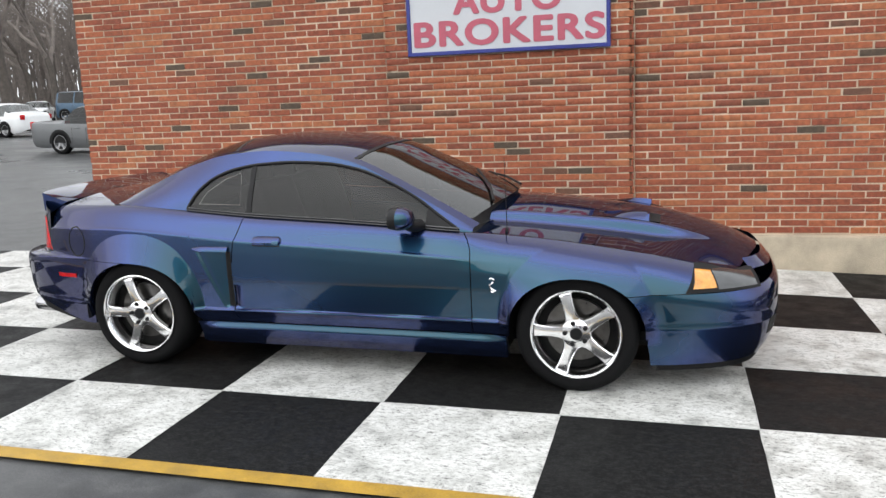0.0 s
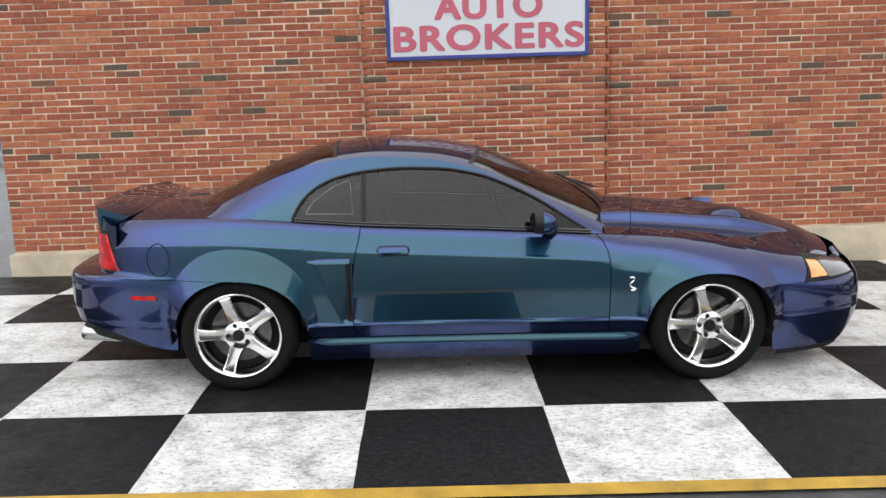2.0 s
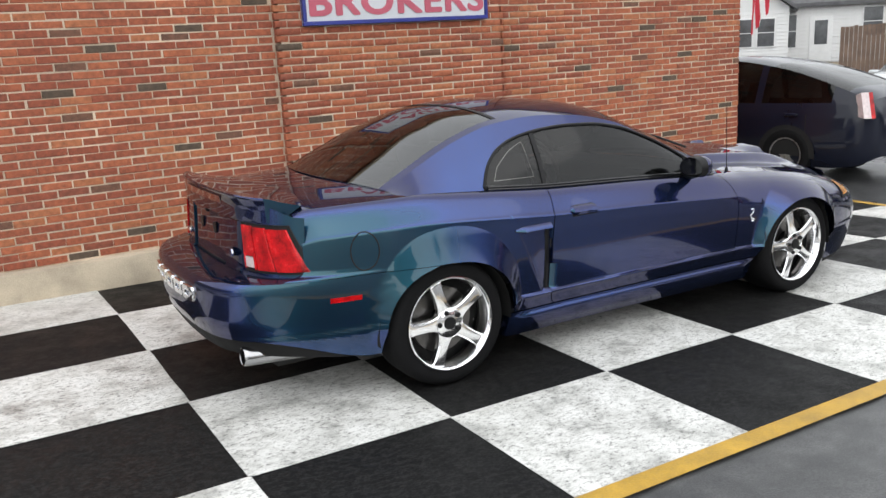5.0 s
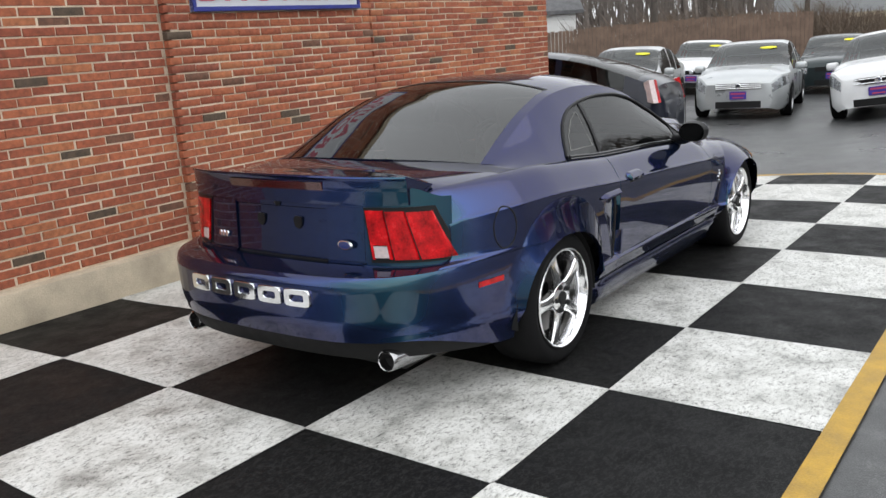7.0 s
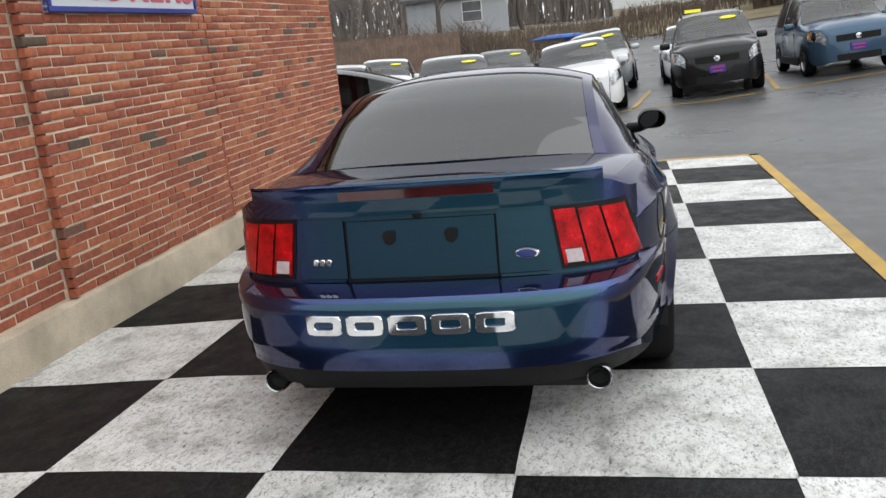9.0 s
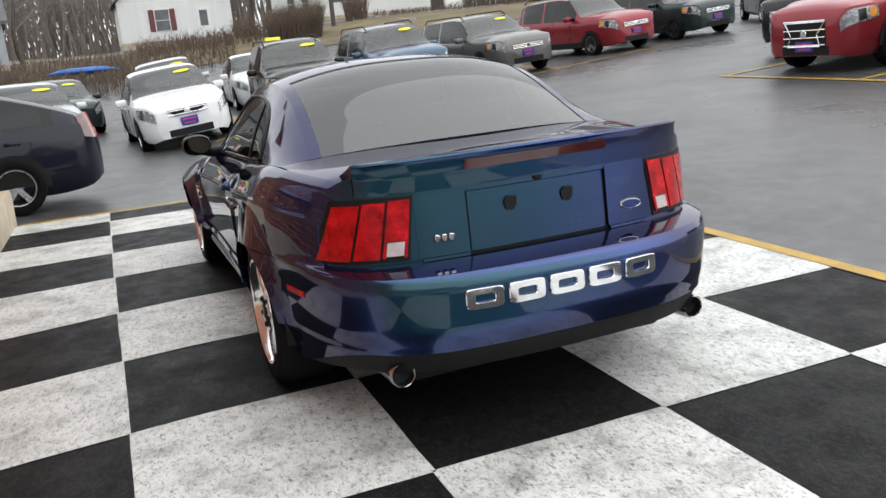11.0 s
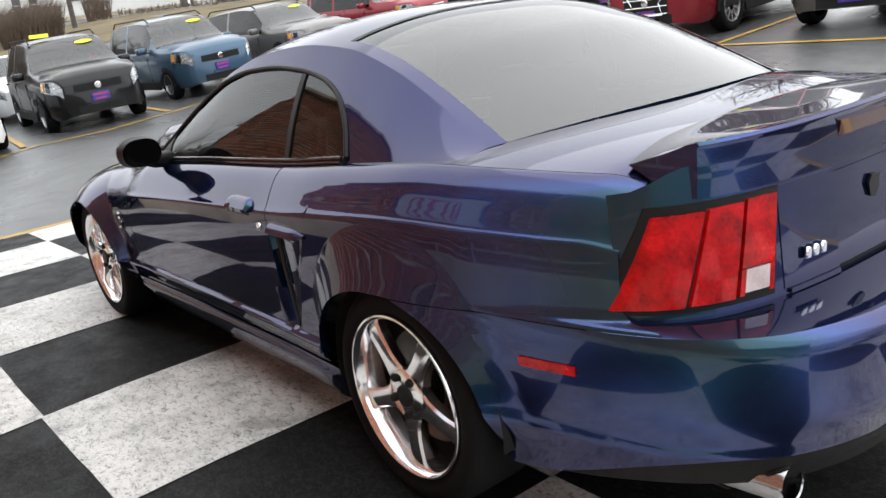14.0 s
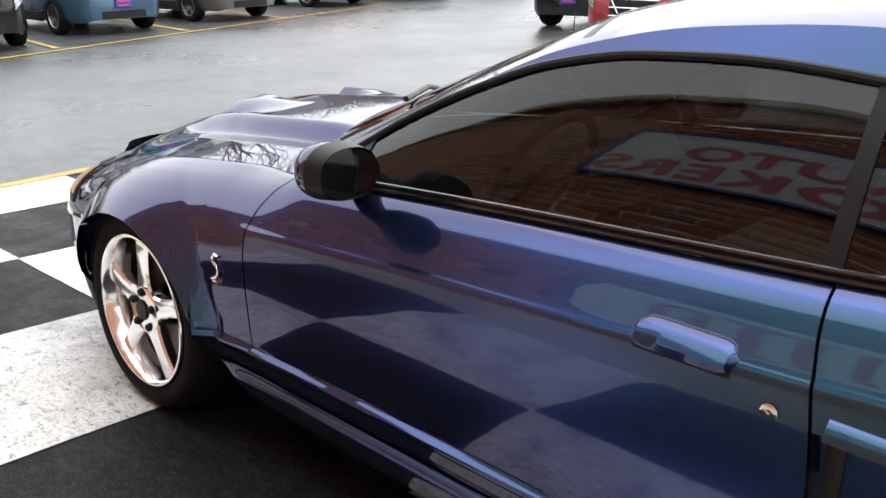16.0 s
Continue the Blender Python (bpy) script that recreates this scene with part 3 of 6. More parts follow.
def P(s, z, side=-1, out=0.0):
    """The body's skin at outline length s and height z; side -1 is the car's right."""
    x0, w0 = out_x(s), out_w(s)
    x = x0
    if x < -1.9:
        x = -1.9 + (x + 1.9) * k_rear(z)
    elif x > 1.2:
        x = 1.2 + (x - 1.2) * k_front(z)
    d = max(0.0, belt(x) - z)
    f = smooth(.25, .6, x)
    ins = mix(sh_door(d), sh_fend(d), f) + low(z) * (1 - .6 * smooth(1.2, 1.6, abs(x + .3)))
    flare = flare_at(x, z) * smooth(.25, .4, z)
    crown = -.016 * (max(0.0, .69 - max(z, .36)) / .3) ** 2
    w = w0 - (ins + scoop(x, z)) * min(1, w0 / .7) + (flare + crown) * smooth(.3, .7, w0) + out
    return Vector((x, side * max(w, 0.0), z))


def skin(s0, s1, zlo, zhi, ns, nz, side, out=0.0, arch=False, bm=None):
    """A panel between two edges: s0, s1 of z; zlo, zhi of x."""
    bm = bm or bmesh.new()
    rows = []
    for i in range(ns + 1):
        u = i / ns
        col = []
        for j in range(nz + 1):
            v = j / nz
            z = .5
            for _ in range(3):
                s = mix(s0(z), s1(z), u)
                x = P(s, z, side).x
                lo = zlo(x)
                if arch:
                    lo = max(lo, arch_z(x))
                hi = max(zhi(x), lo + .002)
                z = mix(lo, hi, v)
            col.append(P(s, z, side, out))
        rows.append(col)
    grid(bm, rows, flip=(side > 0))
    return bm


def lip(bm, side, depth=.022):
    """Turn the panel's open edges inwards, so that it has thickness."""
    es = [e for e in bm.edges if len(e.link_faces) == 1]
    r = bmesh.ops.extrude_edge_only(bm, edges=es)
    for v in [g for g in r["geom"] if isinstance(g, bmesh.types.BMVert)]:
        v.co.y -= side * depth
    bmesh.ops.recalc_face_normals(bm, faces=bm.faces)
    # keep the outside outwards
    big = max(bm.faces, key=lambda f: f.calc_area())
    if big.normal.y * side < 0:
        bmesh.ops.reverse_faces(bm, faces=bm.faces)
    return bm


c = lambda v: (lambda *_: v)  # noqa: E731
door_r = spl([(.28, -.945), (.31, -.975), (.36, -.99), (.6, -.985), (.75, -.968), (.84, -.947), (.95, -.935)])
door_f = spl([(.28, .405), (.6, .405), (.72, .398), (.78, .375), (.82, .345), (.95, .30)])
GAP = .0028
SIDES = ((-1, "right"), (1, "left"))
rocker_top = c(.285)
doors = {}
for sd, _ in SIDES:
    bm = skin(lambda z: s_at(door_r(z)) + GAP, lambda z: s_at(door_f(z)) - GAP, c(.288), lambda x: belt(x) - .004, 46, 120, sd)
    doors[sd] = part("door", lip(bm, sd), PAINT, coupe)
    bm = skin(lambda z: s_at(door_f(z)) + GAP, lambda z: s_at(1.80), lambda x: .288 if x < HUB_F else .533, lambda x: belt(x) - .002, 110, 84, sd, arch=True)
    part("front_fender", lip(bm, sd), PAINT, coupe)
    bm = skin(lambda z: s_at(-2.41), lambda z: s_at(door_r(z)) - GAP, lambda x: .288 if x > HUB_R else .628, lambda x: belt(x) - .001, 210, 100, sd, arch=True)
    part("rear_quarter", lip(bm, sd), PAINT, coupe)
    bm = skin(lambda z: s_at(-1.24), lambda z: s_at(.585), c(.145), c(.282), 40, 14, sd, .004)
    for v in bm.verts:  # swells out below its top edge, and fades at both ends
        ends = smooth(-1.24, -1.13, v.co.x) * (1 - smooth(.50, .585, v.co.x))
        v.co.y += sd * ends * (.024 * smooth(.284, .245, v.co.z) - .012 * smooth(.20, .145, v.co.z))
    part("side_skirt", lip(bm, sd, .05), PAINT, coupe)
    # near-black strips behind the shut lines, putting shade into the gaps
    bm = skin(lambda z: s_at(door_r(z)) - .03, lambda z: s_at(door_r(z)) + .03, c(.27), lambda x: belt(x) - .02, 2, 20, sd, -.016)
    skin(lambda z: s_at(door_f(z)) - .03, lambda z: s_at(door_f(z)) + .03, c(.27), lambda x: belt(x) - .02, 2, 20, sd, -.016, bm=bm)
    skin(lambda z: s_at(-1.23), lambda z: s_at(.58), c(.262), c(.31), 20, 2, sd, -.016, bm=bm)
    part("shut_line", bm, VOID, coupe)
    # scoop trim on the quarter
    bm = bmesh.new()
    rows = []
    for i in range(13):
        u = i / 12
        x = mix(-1.222, -.998, u)
        taper = .35 + .65 * smooth(0, .25, u)
        col = []
        for zz, oo in ((.698, -.014), (.699, .012), (.706, .021), (.716, .019), (.731, .006), (.735, -.004)):
            col.append(P(s_at(x), .718 + (zz - .718) * taper, sd, oo * taper))
        rows.append(col)
    grid(bm, rows, flip=(sd > 0))
    part("scoop_trim", bm, PAINT, coupe)
    # black strip at the sunk panel's front stands in for the inlet's shade
    bm = bmesh.new()
    grid(bm, [[P(s_at(mix(-1.024, -.995, k_ / 4)), mix(.382, .700, j / 16), sd, .0015 + (.004 if k_ in (1, 2) else 0)) for k_ in range(5)] for j in range(17)], flip=(sd < 0))
    part("scoop_inlet", bm, BLACK_TRIM, coupe, "black strip in place of the shaded scoop inlet")
    # door handle and lock
    bm = bmesh.new()
    rows = []
    for i in range(17):
        u = i / 16
        x = mix(-.855, -.675, u)
        h = .024 * min(1, (1 - abs(u * 2 - 1) ** 6) ** .5 + .05)
        col = [P(s_at(x), .768 + h * a, sd, o * (1 if 0 < i < 16 else 0)) for a, o in ((-1, -.006), (-.9, .012), (-.3, .022), (.4, .022), (.9, .014), (1, -.006))]
        rows.append(col)
    grid(bm, rows, flip=(sd > 0))
    part("door_handle", bm, PAINT, doors[sd])
    # flat black patch on the skin for the shade under the handle
    bm = skin(lambda z: s_at(-.848), lambda z: s_at(-.682), c(.738), c(.768), 10, 4, sd, .0008)
    part("handle_recess", bm, BLACK_TRIM, doors[sd])
    if sd > 0:
        q = P(s_at(-.915), .712, sd, .001)
        bm = lathe(bmesh.new(), [(0, .004), (.007, .0045), (.013, .0035), (.0145, -.004)], 20, m=Matrix.Translation(q))
        part("lock", bm, CHROME, doors[sd], "chrome key lock")
    # snake-shaped badge on the fender, kept as a plain curved bar
    pts = [(.0, .0), (.02, .0), (.028, .006), (.012, .012), (-.004, .022), (-.008, .034), (.004, .046), (.016, .054), (.018, .066), (.006, .074), (-.008, .070)]
    bm = tube(bmesh.new(), [P(s_at(.515 + a * .9), .527 + b_, sd, .004) for a, b_ in pts], .0062, 8, .0045)
    part("fender_badge", bm, CHROME, coupe, "chrome curved badge")
    # side marker
    bm = skin(lambda z: s_at(-2.20), lambda z: s_at(-2.055), c(.513), c(.536), 10, 3, sd, .004)
    part("side_marker", lip(bm, sd, .008), RED_LENS, coupe, "red side marker lamp")

# fuel flap
bm = bmesh.new()
ring = [(-2.065 + .085 * math.cos(a), .735 + .088 * math.sin(a)) for a in np.linspace(0, 2 * math.pi, 41)]
tube(bm, [P(s_at(a), b_, -1, -.0005) for a, b_ in ring], .0036, 6)
part("fuel_flap_seam", bm, VOID, coupe)

# bumpers, one cover each
NS = 34


def round_end(s_edge, zlo, zhi, nz, out=0.0, rear=True, follow=None):
    bm = bmesh.new()
    rows = []
    for sd, order in ((-1, 1), (1, -1)):
        span = [i / NS for i in range(NS + 1)]
        cols = [mix(s_edge, 0 if rear else S_END, u) for u in span]
        if order < 0:
            cols = cols[::-1][1:]
        for s in cols:
            col = []
            for j in range(nz + 1):
                z = mix(zlo(s), zhi(s), j / nz)
                q = s
                if follow is not None:  # the front edge runs along the wheel arch
                    q = mix(0, s_at(follow(z)), s / s_edge) if rear else mix(S_END, s_at(follow(z)), (S_END - s) / (S_END - s_edge))
                x = out_x(q)
                if follow is None and arch_z(x) > z and abs(x - (HUB_R if rear else HUB_F)) < .4:
                    z = max(z, min(arch_z(x), zhi(s)))
                col.append(P(q, z, sd, out))
            rows.append(col)
    grid(bm, rows, flip=not rear)
    return bm


def arch_back(z):
    """The rear arch's trailing edge at a height."""
    t = min(.985, max(0, z - HUB_Z) / AZ_R)
    return HUB_R - (AX_R - .024) * (1 - t**2.15) ** (1 / 2.15) - .02 * max(0, HUB_Z - z) / .09


bm = round_end(s_at(-1.935), lambda s: mix(.355, .225, smooth(s_at(-2.55), s_at(-1.97), s)), lambda s: .6255, 26, follow=arch_back)
for sd in (-1, 1):  # the arch's flange goes on down the bumper
    rows = []
    for j in range(21):
        z = mix(.228, .6255, j / 20)
        p = P(s_at(arch_back(z)), z, sd)
        rows.append([p, p + Vector((.004, -sd * .012, 0)), p + Vector((.002, -sd * .05, 0))])
    grid(bm, rows, flip=(sd < 0))
rear_bumper = part("rear_bumper", bm, PAINT, coupe)
bm = bmesh.new()
rows = []
for sd in (-1, 1):
    for i in (range(25) if sd < 0 else range(23, -1, -1)):
        s = mix(s_at(-2.25), 0, i / 24)
        a, b_ = P(s, .6255, sd), P(s, .6255, sd)
        q = P(s, .70, sd)
        rows.append([a, a.lerp(Vector((q.x, q.y, .640)), .55) + Vector((0, 0, .006)), Vector((q.x + .02, q.y * .99, .638))])
grid(bm, rows)
part("bumper_step", bm, PAINT, coupe)
bm = round_end(s_at(-2.02), lambda s: mix(.275, .225, smooth(s_at(-2.55), s_at(-2.0), s)), lambda s: mix(.360, .232, smooth(s_at(-2.55), s_at(-2.0), s)), 6, -.012)
part("rear_valance", bm, MATT_BLACK, coupe, "matt black lower valance")


def arch_fore(z):
    """The front arch's leading edge at a height."""
    t = min(.985, max(0, z - HUB_Z) / AZ_F)
    return HUB_F + AX_F * (1 - t**2.15) ** (1 / 2.15) + .02 * max(0, HUB_Z - z) / .09


bm = round_end(s_at(1.295), lambda s: mix(.150, .165, smooth(s_at(1.3), S_END, s)), lambda s: .530 + .075 * smooth(s_at(1.72), S_END, s), 26, 0, False, arch_fore)
front_bumper = part("front_bumper", bm, PAINT, coupe)
bm = round_end(s_at(1.38), lambda s: .115, lambda s: .155, 2, -.02, False)
part("front_lip", bm, MATT_BLACK, coupe, "black chin spoiler")
bm = skin(lambda z: s_at(1.93), lambda z: S_END, c(.27), c(.36), 10, 4, -1, .003)
skin(lambda z: s_at(1.93), lambda z: S_END, c(.27), c(.36), 10, 4, 1, .003, bm=bm)
part("grille", bm, MATT_BLACK, coupe, "black lower grille")

# head lamps
HEAD_LENS = pbr("smoked_head_lamp_lens", (.06, .063, .066), .18, .5, .3, 16, 120, coat=1.0)
for sd, _ in SIDES:
    bm = skin(lambda z: s_at(1.500 + (z - .54) * .70), lambda z: s_at(1.875), lambda x: .536, lambda x: mix(.660, .612, smooth(1.52, 1.78, x)), 24, 8, sd, .007)
    hl = part("head_lamp", lip(bm, sd, .03), MATT_BLACK, coupe, "black-edged head lamp")
    bm = skin(lambda z: s_at(1.530 + (z - .54) * .45), lambda z: s_at(1.655), c(.556), lambda x: mix(.640, .624, smooth(1.52, 1.66, x)), 8, 6, sd, .0115)
    part("turn_lens", lip(bm, sd, .006), AMBER_LENS, hl, "amber turn lamp")
    bm = skin(lambda z: s_at(1.662), lambda z: s_at(1.86), c(.548), lambda x: mix(.630, .603, smooth(1.64, 1.82, x)), 12, 6, sd, .0115)
    part("lamp_lens", lip(bm, sd, .006), HEAD_LENS, hl, "clear head lamp lens")


# hood
hood_c = spl([(.40, .925), (.6, .922), (.8, .908), (1.0, .890), (1.2, .872), (1.4, .838), (1.6, .782), (1.75, .728), (1.86, .675), (1.95, .62)])


def edge_w(x):
    s = float(np.interp(x, _adj_x, _adj_s))
    return abs(P(s, belt(x) - .002).y)


_adj_s = np.linspace(s_at(0.2), S_END, 500)
_adj_x = np.array([P(s, belt(out_x(s)) - .002).x for s in _adj_s])
_adj_x = np.maximum.accumulate(_adj_x)


def hood_pt(x, v):
    """v from -1 (right) to 1 (left)."""
    we, ze, zc = edge_w(x), belt(x) - .001, hood_c(x)
    a = abs(v)
    raised = .40 * (1 - smooth(1.30, 1.70, x))  # a raised middle with a steep flank, running out at the nose
    edge = mix(.60, .50, smooth(.4, 1.6, x))
    drop = (1 - raised) * a ** mix(1.25, 1.9, smooth(1.3, 1.8, x)) + raised * smooth(edge, edge + .085, a)
    return Vector((x - .03 * a * a * smooth(1.4, 1.9, x), (we - .004) * v, zc - (zc - ze) * drop))


bm = bmesh.new()
rows = []
for i in range(57):
    u = i / 56
    row = []
    for j in range(121):
        v = j / 60 - 1
        x0 = .40 + .05 * (1 - v * v)
        row.append(hood_pt(mix(x0, 1.895 - .10 * v * v, u), v))
    rows.append(row)
grid(bm, rows)
hood = part("hood", bm, PAINT, coupe)
for sd in (-1, 1):
    bm = bmesh.new()
    rows = []
    for i in range(13):
        x = mix(1.02, 1.30, i / 12)
        rise = .034 * smooth(0, 1, (i / 12))
        rows.append([hood_pt(x, sd * v) + Vector((0, 0, (.002 if k in (0, 4) else rise))) for k, v in enumerate((.24, .28, .36, .46, .51))])
    grid(bm, rows, flip=(sd < 0))
    part("hood_scoop", bm, PAINT, hood)
    bm = bmesh.new()
    grid(bm, [[hood_pt(mix(1.285, 1.36, i / 4), sd * v) + Vector((0, 0, .003)) for v in (.26, .36, .49)] for i in range(5)], flip=(sd < 0))
    part("scoop_mesh", bm, MATT_BLACK, hood, "black scoop opening")
bm = round_end(s_at(1.86), lambda s: .600, lambda s: .655, 3, -.004, False)
part("nose_panel", bm, PAINT, coupe)

# cowl, canopy
EDGE = spl_t([(.385, .735, .832), (.13, .690, .965), (-.11, .648, 1.085), (-.33, .618, 1.178), (-.60, .603, 1.232), (-.86, .600, 1.247), (-1.12, .604, 1.227), (-1.36, .618, 1.163), (-1.60, .640, 1.060), (-1.80, .668, .962)])
MID = spl_t([(.56, .935), (.27, 1.05), (-.01, 1.165), (-.235, 1.254), (-.55, 1.311), (-.86, 1.326), (-1.16, 1.302), (-1.42, 1.228), (-1.68, 1.110), (-1.93, .992)])


def canopy(t, v, lift=0.0):
    ex, ew, ez = EDGE(t)
    mx_, mz = MID(t)
    a = v * v
    b_ = abs(v) ** 2.6
    return Vector((mix(mx_, ex, a), ew * v, mix(mz, ez, b_) + lift))


def canopy_patch(t0, t1, v0, v1, nt_, nv, lift=0.0):
    bm = bmesh.new()
    grid(bm, [[canopy(mix(t0, t1, i / nt_), mix(v0, v1, j / nv), lift) for j in range(nv + 1)] for i in range(nt_ + 1)], flip=True)
    return bm


T_W, T_B = .345, .645
part("roof", canopy_patch(T_W, T_B, -1, 1, 24, 30), PAINT, coupe)
ws = part("windshield", canopy_patch(.02, T_W - .004, -.94, .94, 22, 24, -.003), TINT, coupe, "dark tinted windshield glass")
ws.visible_shadow = False
bl = part("rear_window", canopy_patch(T_B + .006, .998, -.93, .93, 24, 24, -.003), TINT, coupe, "dark tinted rear window glass")
bl.visible_shadow = False
for v0, v1 in ((-1, -.925), (.925, 1)):
    part("windshield_pillar", canopy_patch(0, T_W, v0, v1, 22, 3), PAINT, coupe)
    part("rear_window_pillar", canopy_patch(T_B, 1, v0, v1, 22, 3), PAINT, coupe)
bm = canopy_patch(T_B + .001, T_B + .010, -.93, .93, 2, 24, .0004)
part("window_seal", bm, BLACK_TRIM, coupe, "black glass seal")
bm = canopy_patch(T_W - .010, T_W - .001, -.93, .93, 2, 24, .0004)
part("window_seal", bm, BLACK_TRIM, coupe, "black glass seal")
# cowl panel under the windshield and wipers
bm = bmesh.new()
rows = []
for j in range(31):
    v = j / 15 - 1
    a, b_ = canopy(.03, v * .97, -.004), hood_pt(.40 + .05 * (1 - v * v), v)
    rows.append([a, a.lerp(b_, .5) + Vector((0, 0, -.010)), b_ + Vector((0, 0, -.012))])
grid(bm, rows, flip=True)
part("cowl", bm, MATT_BLACK, coupe, "black cowl panel")
for vv in ((.15, .78), (-.62, .05)):
    bm = tube(bmesh.new(), [canopy(.02, vv[0], .02), canopy(.06, mix(*vv, .4), .016), canopy(.10 if vv[0] > 0 else .12, vv[1], .014)], .008, 6)
    part("wiper", bm, BLACK_TRIM, coupe, "black wiper")

# radio mast on the right fender
bm = tube(bmesh.new(), [hood_pt(.56, -.94) + Vector((0, 0, -.004)), hood_pt(.56, -.94) + Vector((0, 0, .020))], .012, 10, .007)
tube(bm, [hood_pt(.56, -.94) + Vector((0, 0, .018)), hood_pt(.56, -.94) + Vector((-.012, 0, .40))], .0026, 6, .0018)
part("antenna", bm, BLACK_TRIM, coupe, "thin black radio mast")

# glasshouse sides
_et = np.linspace(0, 1, 400)
_ex = np.array([EDGE(t)[0] for t in _et])[::-1]
_ez, _ew = np.array([EDGE(t)[2] for t in _et])[::-1], np.array([EDGE(t)[1] for t in _et])[::-1]


def edge_z(x):
    return float(np.interp(x, _ex, _ez))


def house_w(x, z):
    """Half width of the glasshouse side at x and z, leaning in to the roof's edge."""
    zb_ = belt(x)
    wb = abs(P(s_at(x), zb_ - .001).y) - .012
    we, ze = float(np.interp(x, _ex, _ew)), edge_z(x)
    t = 0 if ze - zb_ < .01 else min(1, max(0, (z - zb_) / (ze - zb_)))
    bulge = .018 * math.sin(math.pi * t) * min(1, (ze - zb_) / .2)
    return mix(wb, we, t) + bulge


win_top = spl([(-1.315, .925), (-1.30, .965), (-1.25, 1.040), (-1.17, 1.105), (-1.05, 1.152), (-.90, 1.178), (-.70, 1.190), (-.50, 1.183), (-.30, 1.150), (-.12, 1.085), (.06, .995), (.2, .905), (.315, .835)])


def side_face(x0, x1, lo, hi, nx, nz, sd, out=0.0, bm=None):
    bm = bm or bmesh.new()
    rows = []
    for i in range(nx + 1):
        x = mix(x0, x1, i / nx)
        col = []
        for j in range(nz + 1):
            z = mix(lo(x), max(hi(x), lo(x) + .0005), j / nz)
            col.append(Vector((x, sd * (house_w(x, z) + out), z)))
        rows.append(col)
    grid(bm, rows, flip=(sd > 0))
    return bm


sill = lambda x: belt(x) + .004  # noqa: E731
for sd, _ in SIDES:
    bm = side_face(-1.80, .385, lambda x: win_top(x) if -1.315 < x < .315 else sill(x) - .006, lambda x: edge_z(x), 240, 6, sd)
    part("roof_pillar", bm, PAINT, coupe)
    # black surround, then the panes
    bm = bmesh.new()
    tube_pts = [(x, win_top(x) - .006) for x in np.linspace(-1.31, .30, 60)] + [(x, sill(x) + .006) for x in np.linspace(.30, -1.31, 40)]
    tube(bm, [Vector((x, sd * (house_w(x, z) + .001), z)) for x, z in tube_pts + tube_pts[:1]], .0085, 8)
    part("window_frame", bm, BLACK_TRIM, coupe, "black window rubber")
    bm = side_face(-.94, -.912, lambda x: sill(x), lambda x: win_top(x), 4, 14, sd, .002)
    part("window_pillar", lip(bm, sd, .01), BLACK_TRIM, coupe, "black window pillar")
    bm = side_face(-1.31, -.93, sill, win_top, 40, 16, sd, -.004)
    g1 = part("quarter_window", bm, SIDE_TINT, coupe, "dark tinted quarter glass")
    g1.visible_shadow = False
    # fine pale line round the quarter glass
    if sd < 0:
        ln = [(-1.24, .955), (-1.20, 1.02), (-1.10, 1.09), (-1.01, 1.125), (-1.0, 1.11), (-.985, .95)]
        bm = tube(bmesh.new(), [Vector((x, sd * (house_w(x, z) - .001), z)) for x, z in ln + ln[:1]], .0012, 5)
        part("glass_line", bm, LINE_W, g1, "thin pale printed line")
    # black corner by the mirror
    bm = side_face(.13, .305, sill, win_top, 10, 8, sd, .001)
    part("mirror_corner", lip(bm, sd, .01), BLACK_TRIM, coupe, "black corner plate by the mirror")
    bm = side_face(-.92, .31, sill, win_top, 60, 16, sd, -.004)
    g2 = part("door_window", bm, SIDE_TINT, coupe, "dark tinted door glass")
    g2.visible_shadow = False
    bm = bmesh.new()
    tube(bm, [Vector((x, sd * (house_w(x, belt(x)) + .010), belt(x) + .004)) for x in np.linspace(-1.30, .32, 50)], .0055, 8)
    tube(bm, [Vector((x, sd * (house_w(x, belt(x)) + .005), belt(x) + .016)) for x in np.linspace(-1.30, .32, 50)], .0055, 8)
    part("belt_moulding", bm, GLOSS_BLACK, coupe, "glossy black belt moulding")
    # mirror
    bm, bz = bmesh.new(), bmesh.new()
    for tgt, front in ((bm, True), (bz, False)):
        rows = []
        for i in range(9):
            t = i / 8
            ph = t * math.pi / 2 if front else 0
            row = []
            for k in range(28):
                a_ = 2 * math.pi * k / 28
                r_ = math.cos(ph) ** .75 if front else mix(1.0, .90, t)
                xx = .030 + .078 * math.sin(ph) if front else .030 - .045 * t
                yy = abs(math.cos(a_)) ** .8 * math.copysign(1, math.cos(a_)) * .086 * r_
                zz = abs(math.sin(a_)) ** .85 * math.copysign(1, math.sin(a_)) * (.064 if math.sin(a_) > 0 else .058) * r_
                row.append((xx, sd * .925 + yy, .906 + zz))
            rows.append(row)
        grid(tgt, rows, close_u=True)
        bmesh.ops.recalc_face_normals(tgt, faces=tgt.faces)
    mir = part("door_mirror", bm, PAINT, coupe)
    part("mirror_bezel", bz, BLACK_TRIM, mir, "black mirror bezel")
    bm = lathe(bmesh.new(), [(0, 0), (1, 0)], 28)
    for v in bm.verts:
        v.co = Vector((.004 + v.co.x * sd * .030 - v.co.z * .008, sd * .925 + v.co.x * .074, .906 + v.co.z * .054))
    bmesh.ops.recalc_face_normals(bm, faces=bm.faces)
    part("mirror_glass", bm, MIRROR, mir, "mirror glass with a dark reflection in its colour")
    bm = tube(bmesh.new(), [(.055, sd * .91, .880), (.075, sd * .85, .858), (.10, sd * .78, .850)], .03, 10, .036)
